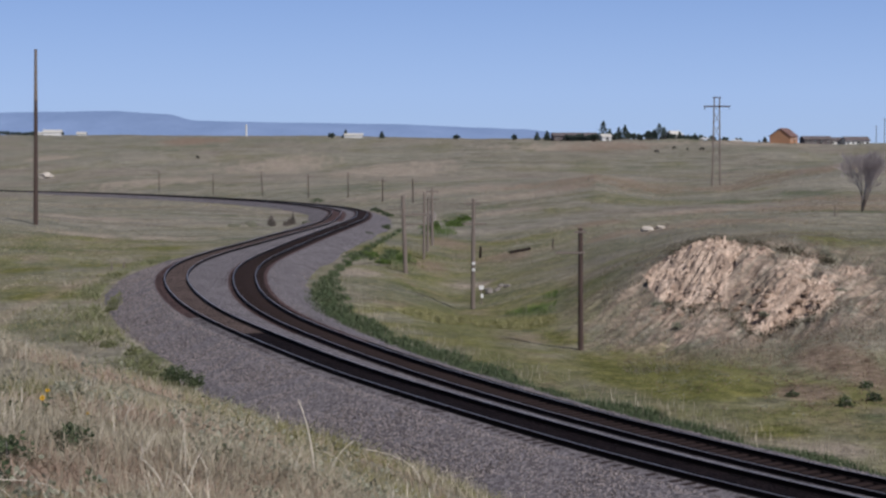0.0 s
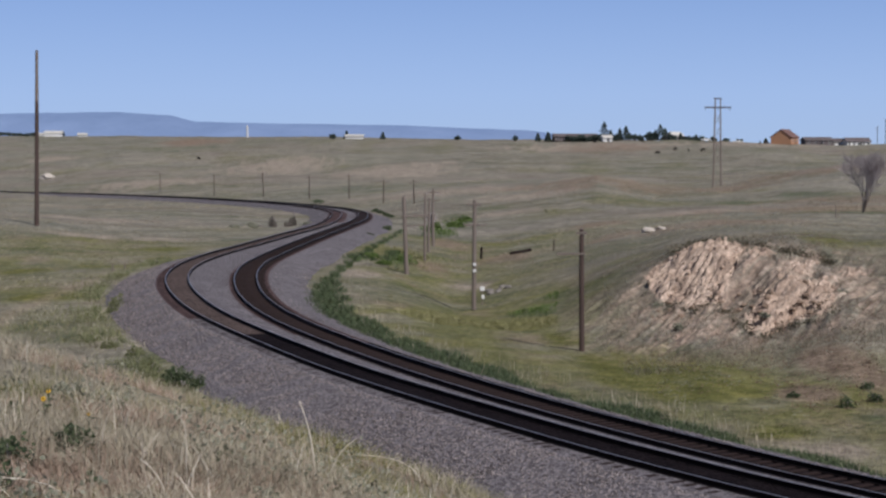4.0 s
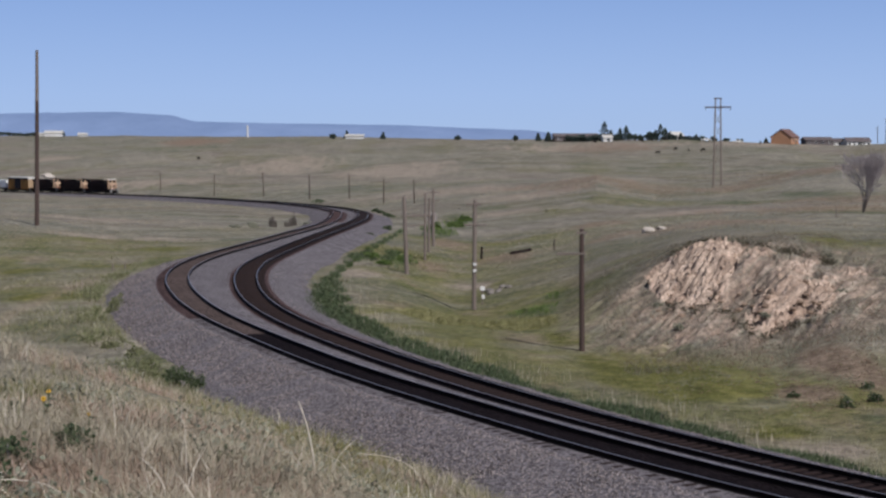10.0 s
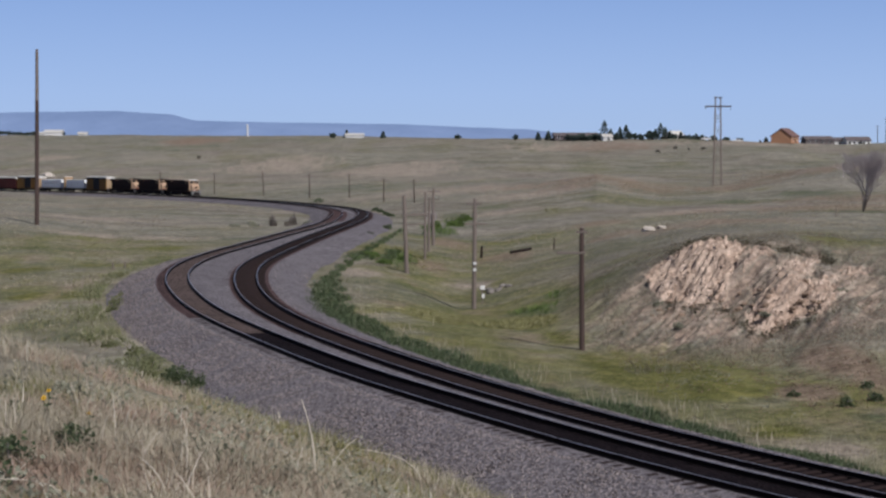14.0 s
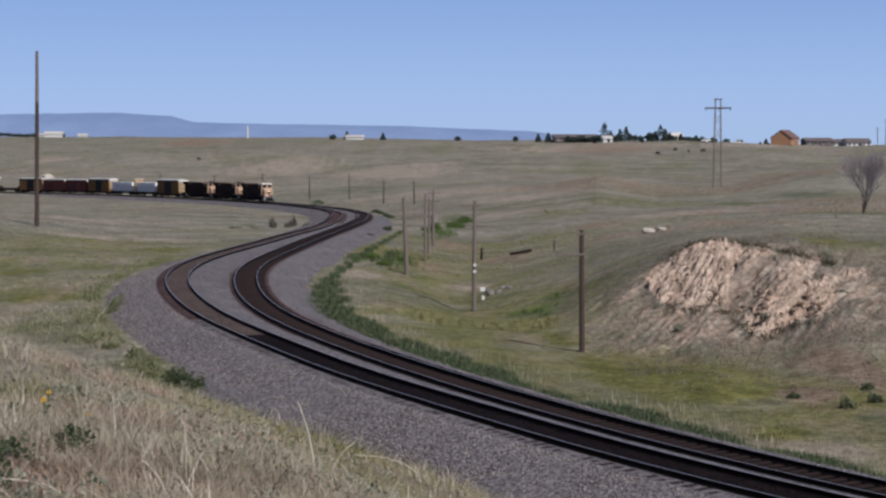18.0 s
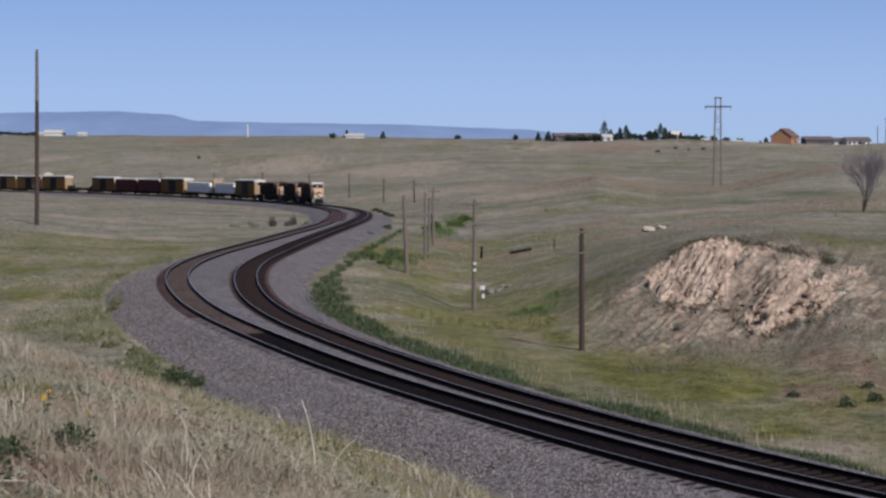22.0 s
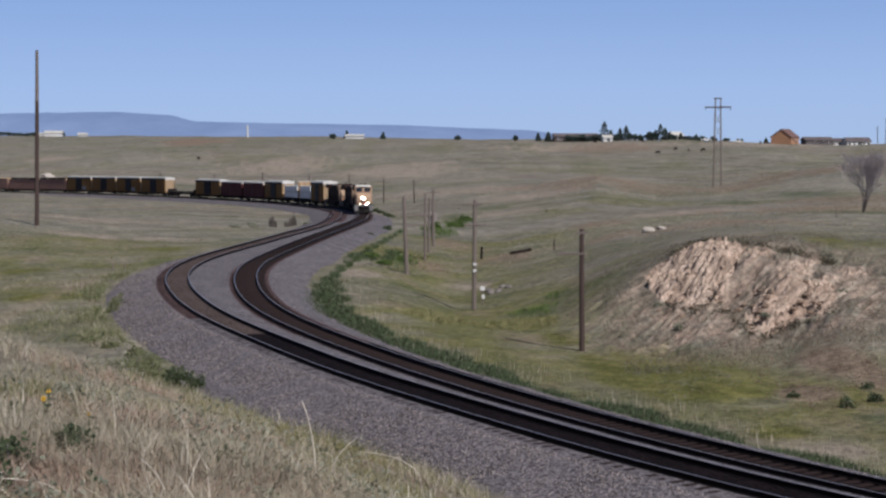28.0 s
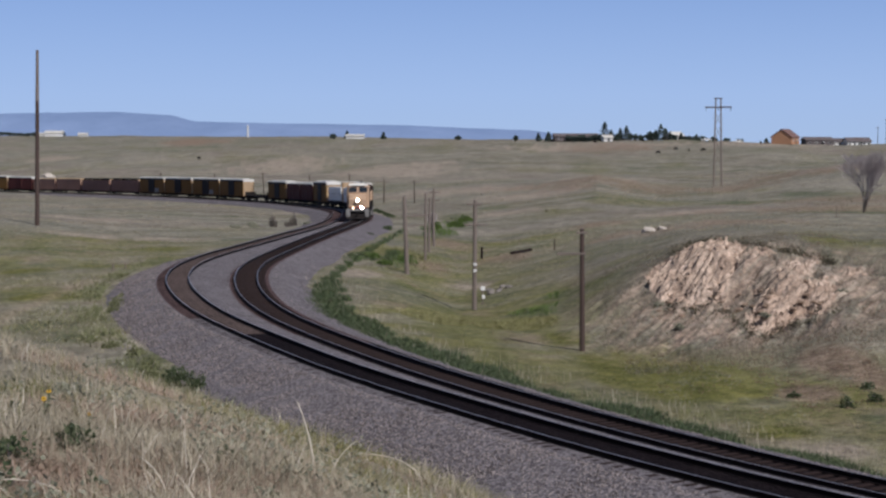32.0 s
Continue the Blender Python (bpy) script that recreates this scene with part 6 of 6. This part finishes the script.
# ---- weeds, bushes and flowers that can be told apart ----
for k, (x, y, w, h) in enumerate(((-10.9, 68.0, 0.75, 1.15), (-11.5, 69.2, 0.6, 0.9), (-10.1, 66.8, 0.45, 0.7), (-13.1, 72.5, 0.55, 0.6), (-14.6, 77, 0.7, 0.55), (-16.4, 80, 0.7, 0.5), (-18.0, 83, 0.8, 0.45),
                                 (-20.0, 99, 0.6, 0.9), (-20.4, 101.5, 0.55, 0.7), (-19.6, 96.5, 0.6, 0.6), (-20.8, 105, 0.5, 0.5), (-12.6, 70.6, 0.5, 0.45))):
    bush(x, y, w, h, 400 + k, M_LEAF if k < 3 else M_HERB, "green leafy bush at the foot of the ballast", 420 if k < 3 else 260, 0.055)
for k, (x, y, w, h) in enumerate(((15.5, 62.5, 0.42, 0.5), (16.9, 63.6, 0.4, 0.5), (14.2, 66.0, 0.3, 0.3), (17.3, 66.5, 0.35, 0.4), (12.6, 96.2, 0.5, 0.5), (21.9, 90.0, 0.5, 0.6), (23.2, 99.0, 0.6, 0.7), (13.0, 90.5, 0.4, 0.4), (17.5, 89.0, 0.4, 0.4))):
    bush(x, y, w, h, 430 + k, M_LEAF if k < 4 else M_SAGE, "small dark green shrub on the slope" if k < 4 else "small grey-green shrub on the slope", 220, 0.05)
for k, (x, y, w, h) in enumerate(((-22.9, 219.0, 0.55, 1.5), (-23.2, 221.0, 0.5, 2.0), (-22.6, 217.2, 0.5, 0.9), (-20.7, 220.5, 0.5, 1.4), (-20.4, 222.5, 0.55, 1.9), (-21.0, 218.5, 0.5, 0.9), (-26.4, 224, 0.9, 0.8), (-27.5, 215, 1.1, 0.6), (-18.9, 225, 0.8, 0.9), (-24.8, 214, 0.9, 0.7))):
    bush(x, y, w, h, 450 + k, M_DEADGREY if k < 6 else M_SAGE, "dead grey brush in the gully beside the curve" if k < 6 else "grey-green scrub in the gully beside the curve", 420 if k < 6 else 260, 0.08)
for k, (x, y, w, h) in enumerate(((-8.5, 182.8, 0.7, 0.55), (-7.1, 200.9, 0.75, 0.7), (-13.7, 324.9, 1.1, 0.7), (-12.1, 313.1, 1.1, 0.7), (-10.5, 299.6, 1.0, 0.7), (-9.3, 287.3, 0.9, 0.6), (-31.0, 404.0, 2.2, 1.8))):
    bush(x, y, w, h, 470 + k, M_LEAF, "dark low bush beside the far curve", 420, 0.1)
for k, (x, y, w, h) in enumerate(((1.6, 236, 1.9, 1.3), (-1.2, 216, 1.3, 1.1), (3.2, 252, 1.8, 1.2), (-3.6, 146, 0.8, 0.6), (-6.4, 146, 0.9, 0.6), (-5.2, 140, 0.7, 0.5))):
    bush(x, y, w, h, 490 + k, M_DITCH, "green willow scrub in the ditch", 900, 0.09)


def ditch_grass():
    """Rank green and yellow-green grass in the wet hollow beyond the curve."""
    g = np.random.default_rng(83)
    n = 60000
    d = 1 / g.uniform(1 / 270, 1 / 95, n)
    x, y = d * g.uniform(-0.06, 0.07, n), d
    z, near, dl, s = land(x, y)
    reg = regions(x, y, near, s)
    ok = (near > 6.2) & (g.uniform(size=n) < np.maximum(reg[6], reg[7]) - 0.1)
    wet = reg[7] > reg[6]
    grow = np.interp(y, (95, 180, 270), (0.8, 1.3, 1.9))
    for name, mat, m, lab in (("ditch_grass", M_DITCH, ok & wet, "rank green grass in the wet ditch"), ("yellow_grass", M_OLIVEGRASS, ok & ~wet, "yellow-green grass in the hollow")):
        k = int(m.sum())
        grass_object(name, x[m], y[m], g.uniform(0.15, 0.45, k) * grow[m], g.uniform(0.02, 0.05, k) * grow[m], g.uniform(0.2, 1.2, k), mat, lab)


ditch_grass()


def sunflower(x, y, h, r, seed):
    g = np.random.default_rng(seed)
    root = thing("sunflower", pose(x, y, ground_z(x, y), g.uniform(-4, 4), g.uniform(-4, 4), 0), "wild yellow sunflower among the dry grass", "flower", "sunflowers on the bank")
    part("stem", rod((0, 0, -0.02), (0, 0, h), 0.005, 0.004, 6), M_LEAF, root)
    tilt = Matrix.Translation((0, -0.01, h)) @ Matrix.Rotation(radians(g.uniform(25, 75)), 4, "X") @ Matrix.Rotation(radians(g.uniform(-30, 30)), 4, "Z")
    for k in range(12):
        b = bmesh.new()
        a = k * math.tau / 12
        pts = [(0.25 * r, -0.1 * r, 0), (0.7 * r, -0.2 * r, 0.06 * r), (1.0 * r, 0, 0), (0.7 * r, 0.2 * r, 0.06 * r), (0.25 * r, 0.1 * r, 0)]
        b.faces.new([b.verts.new(p) for p in pts])
        b.transform(tilt @ Matrix.Rotation(a, 4, "Z"))
        part("petal", b, M_PETAL, root)
    b = rod((0, 0, -0.006), (0, 0, 0.01), 0.3 * r, 0.24 * r, 12)
    b.transform(tilt)
    part("disc", b, M_TIE, root)
    for k in range(4):
        z = h * (0.25 + 0.17 * k)
        b = bmesh.new()
        pts = [(0, 0, z), (0.03, -0.025, z + 0.01), (0.09, 0, z - 0.01), (0.03, 0.025, z + 0.01)]
        b.faces.new([b.verts.new(p) for p in pts])
        b.transform(Matrix.Rotation(k * 2.4, 4, "Z"))
        part("leaf", b, M_LEAF, root)


sunflower(-3.03, 12.4, 0.27, 0.02, 1)
sunflower(-3.0, 12.2, 0.22, 0.022, 2)
sunflower(-2.62, 12.0, 0.14, 0.012, 3)
sunflower(-2.25, 8.3, 0.12, 0.024, 4)


def stalk(x, y, h, lean, az, label, r=0.0055):
    """A single thick dry stalk that bends over towards its tip."""
    root = thing("dry_stalk", pose(x, y, ground_z(x, y) - 0.02), label, "plant stalk", "dry stalks on the bank")
    pts = [Vector((math.cos(az) * lean * h * f ** 2.2, math.sin(az) * lean * h * f ** 2.2, h * (f - 0.22 * lean * f ** 3))) for f in (0, 0.2, 0.4, 0.6, 0.75, 0.88, 1.0)]
    part("stem", tube(pts, [r * (1 - i / 8) for i in range(len(pts))]), M_PALE, root)
    b = rod(pts[-2], pts[-1] + (pts[-1] - pts[-2]) * 0.3, r * 0.7, r * 0.2, 6)
    part("seed_head", b, M_PALE, root)
    return root


STALKS = ((-0.94, 11.84, 0.66, 0.16, 3.3), (-0.25, 17.6, 0.5, 1.3, 3.1), (-1.72, 10.04, 0.32, 0.5, 2.9), (-2.28, 9.81, 0.26, 1.5, 3.2), (0.3, 14.5, 0.42, 0.9, 3.0), (-1.44, 14.54, 0.28, 0.8, 3.1), (-2.94, 13.1, 0.3, 0.25, 2.6),
          (-1.7, 10.71, 0.4, 0.15, 1.8), (-0.89, 15.5, 0.36, 0.8, 3.2), (-0.86, 12.0, 0.42, 0.5, 0.4), (-0.99, 11.7, 0.3, 0.7, 2.6), (0.05, 16.5, 0.36, 0.3, 1.0))
SWAYING = []
for k, (x, y, h, lean, az) in enumerate(STALKS):
    SWAYING.append((stalk(x, y, h, lean, az, "bleached dry stalk bending over the grass", 0.009 if k == 0 else 0.007 if k < 5 else 0.005), k))
for k, (x, y, w, h) in enumerate(((-2.6, 11.3, 0.17, 0.28), (-2.85, 10.6, 0.2, 0.3), (-2.75, 10.0, 0.16, 0.22), (-3.3, 12.5, 0.14, 0.24), (-2.2, 10.2, 0.1, 0.16), (-1.15, 10.4, 0.16, 0.2), (-2.3, 8.7, 0.1, 0.16), (-3.4, 14.5, 0.2, 0.2), (-1.6, 11.6, 0.14, 0.16))):
    bush(x, y, w, h, 520 + k, M_SAGE if k > 3 and k % 2 else M_LEAF, "low leafy weed among the bank grass", 320, 0.02, "weed", "weed")


# ---- ties under the rails, last ----
def ties(line, root, start, sink):
    """Each tie near the camera is a part of its track; the far ones are joined."""
    ahead, left = normals(line)
    me = bpy.data.meshes.new("tie")
    b = block((0, 0, 0), (0.23, 2.6, 0.17), 0.015)
    b.to_mesh(me)
    b.free()
    me.materials.append(M_TIE)
    total = (len(line) - 2) * 2
    far = None
    verts, faces = [], []
    cube = np.array([(a, c, d) for a in (-0.115, 0.115) for c in (-1.3, 1.3) for d in (-0.085, 0.085)])
    quads = [(0, 1, 3, 2), (4, 6, 7, 5), (0, 4, 5, 1), (2, 3, 7, 6), (0, 2, 6, 4), (1, 5, 7, 3)]
    made = 0
    for k in range(2 * start, 2 * 640):
        a = k / 2.0
        i = int(a)
        f = a - i
        p = line[i] * (1 - f) + line[i + 1] * f
        yaw = math.atan2(ahead[i][1], ahead[i][0]) + rng.normal() * 0.012
        if made < 300:
            ob = new("tie", me)
            ob.parent = root
            ob.matrix_basis = pose(p[0], p[1], p[2] - sink + rng.uniform(-0.008, 0.008), 0, 0, math.degrees(yaw))
            made += 1
        else:
            c, s = math.cos(yaw), math.sin(yaw)
            n0 = len(verts)
            for q in cube:
                verts.append((p[0] + c * q[0] - s * q[1], p[1] + s * q[0] + c * q[1], p[2] - sink + q[2]))
            faces += [tuple(n0 + t for t in q) for q in quads]
    tagged(raw("far_ties", verts, faces, M_TIE, root), "half-buried wooden ties of the far curve", kind="stuff")


ties(TRACK_1, track_1, 52, 0.276)
ties(TRACK_2, track_2, 52, 0.262)


def motions():
    """Everything that runs on the rails: the cars follow the inner track, nose first."""
    stamps = np.array([-6.0, 0, 6, 9, 13, 17, 19, 23, 25.5, 28, 30, 32, 36])
    place = np.array([864.0, 764, 665, 616, 549, 491, 462, 401.5, 368.5, 335, 306, 275, 212])
    fine = np.arange(-6, 36.01, 0.1)
    arc = np.interp(fine, stamps, place)
    kernel = np.exp(-0.5 * (np.arange(-30, 31) / 10.0) ** 2)
    arc = np.convolve(np.pad(arc, 30, mode="reflect", reflect_type="odd"), kernel / kernel.sum(), "valid")
    index = np.arange(len(TRACK_2))

    def on_track(a):
        return Vector([float(np.interp(a, index, TRACK_2[:, k])) for k in range(3)])
    offset = 0.0
    for car, length, tx in TRAIN:
        rows = []
        for t in np.arange(0, 32.01, 0.5):
            mid = float(np.interp(t, fine, arc)) + offset + length / 2
            a, b = on_track(mid - tx), on_track(mid + tx)
            d = a - b
            c = (a + b) / 2
            yaw = math.degrees(math.atan2(d.y, d.x))
            pitch = -math.degrees(math.atan2(d.z, math.hypot(d.x, d.y)))
            rows.append((float(t), pose(c.x, c.y, c.z, 0, pitch, yaw)))
        walk(car, rows)
        offset += length
    # the tall stalks nod a little in the wind
    for plant, k in SWAYING:
        rest = plant.matrix_basis.copy()
        rows = []
        for t in np.arange(0, 32.01, 0.5):
            a = 1.6 * math.sin(2.3 * t + k * 1.7) + 1.0 * math.sin(0.9 * t + k)
            rows.append((float(t), rest @ pose(0, 0, 0, 0.5 * a, a, 0)))
        walk(plant, rows)


motions()
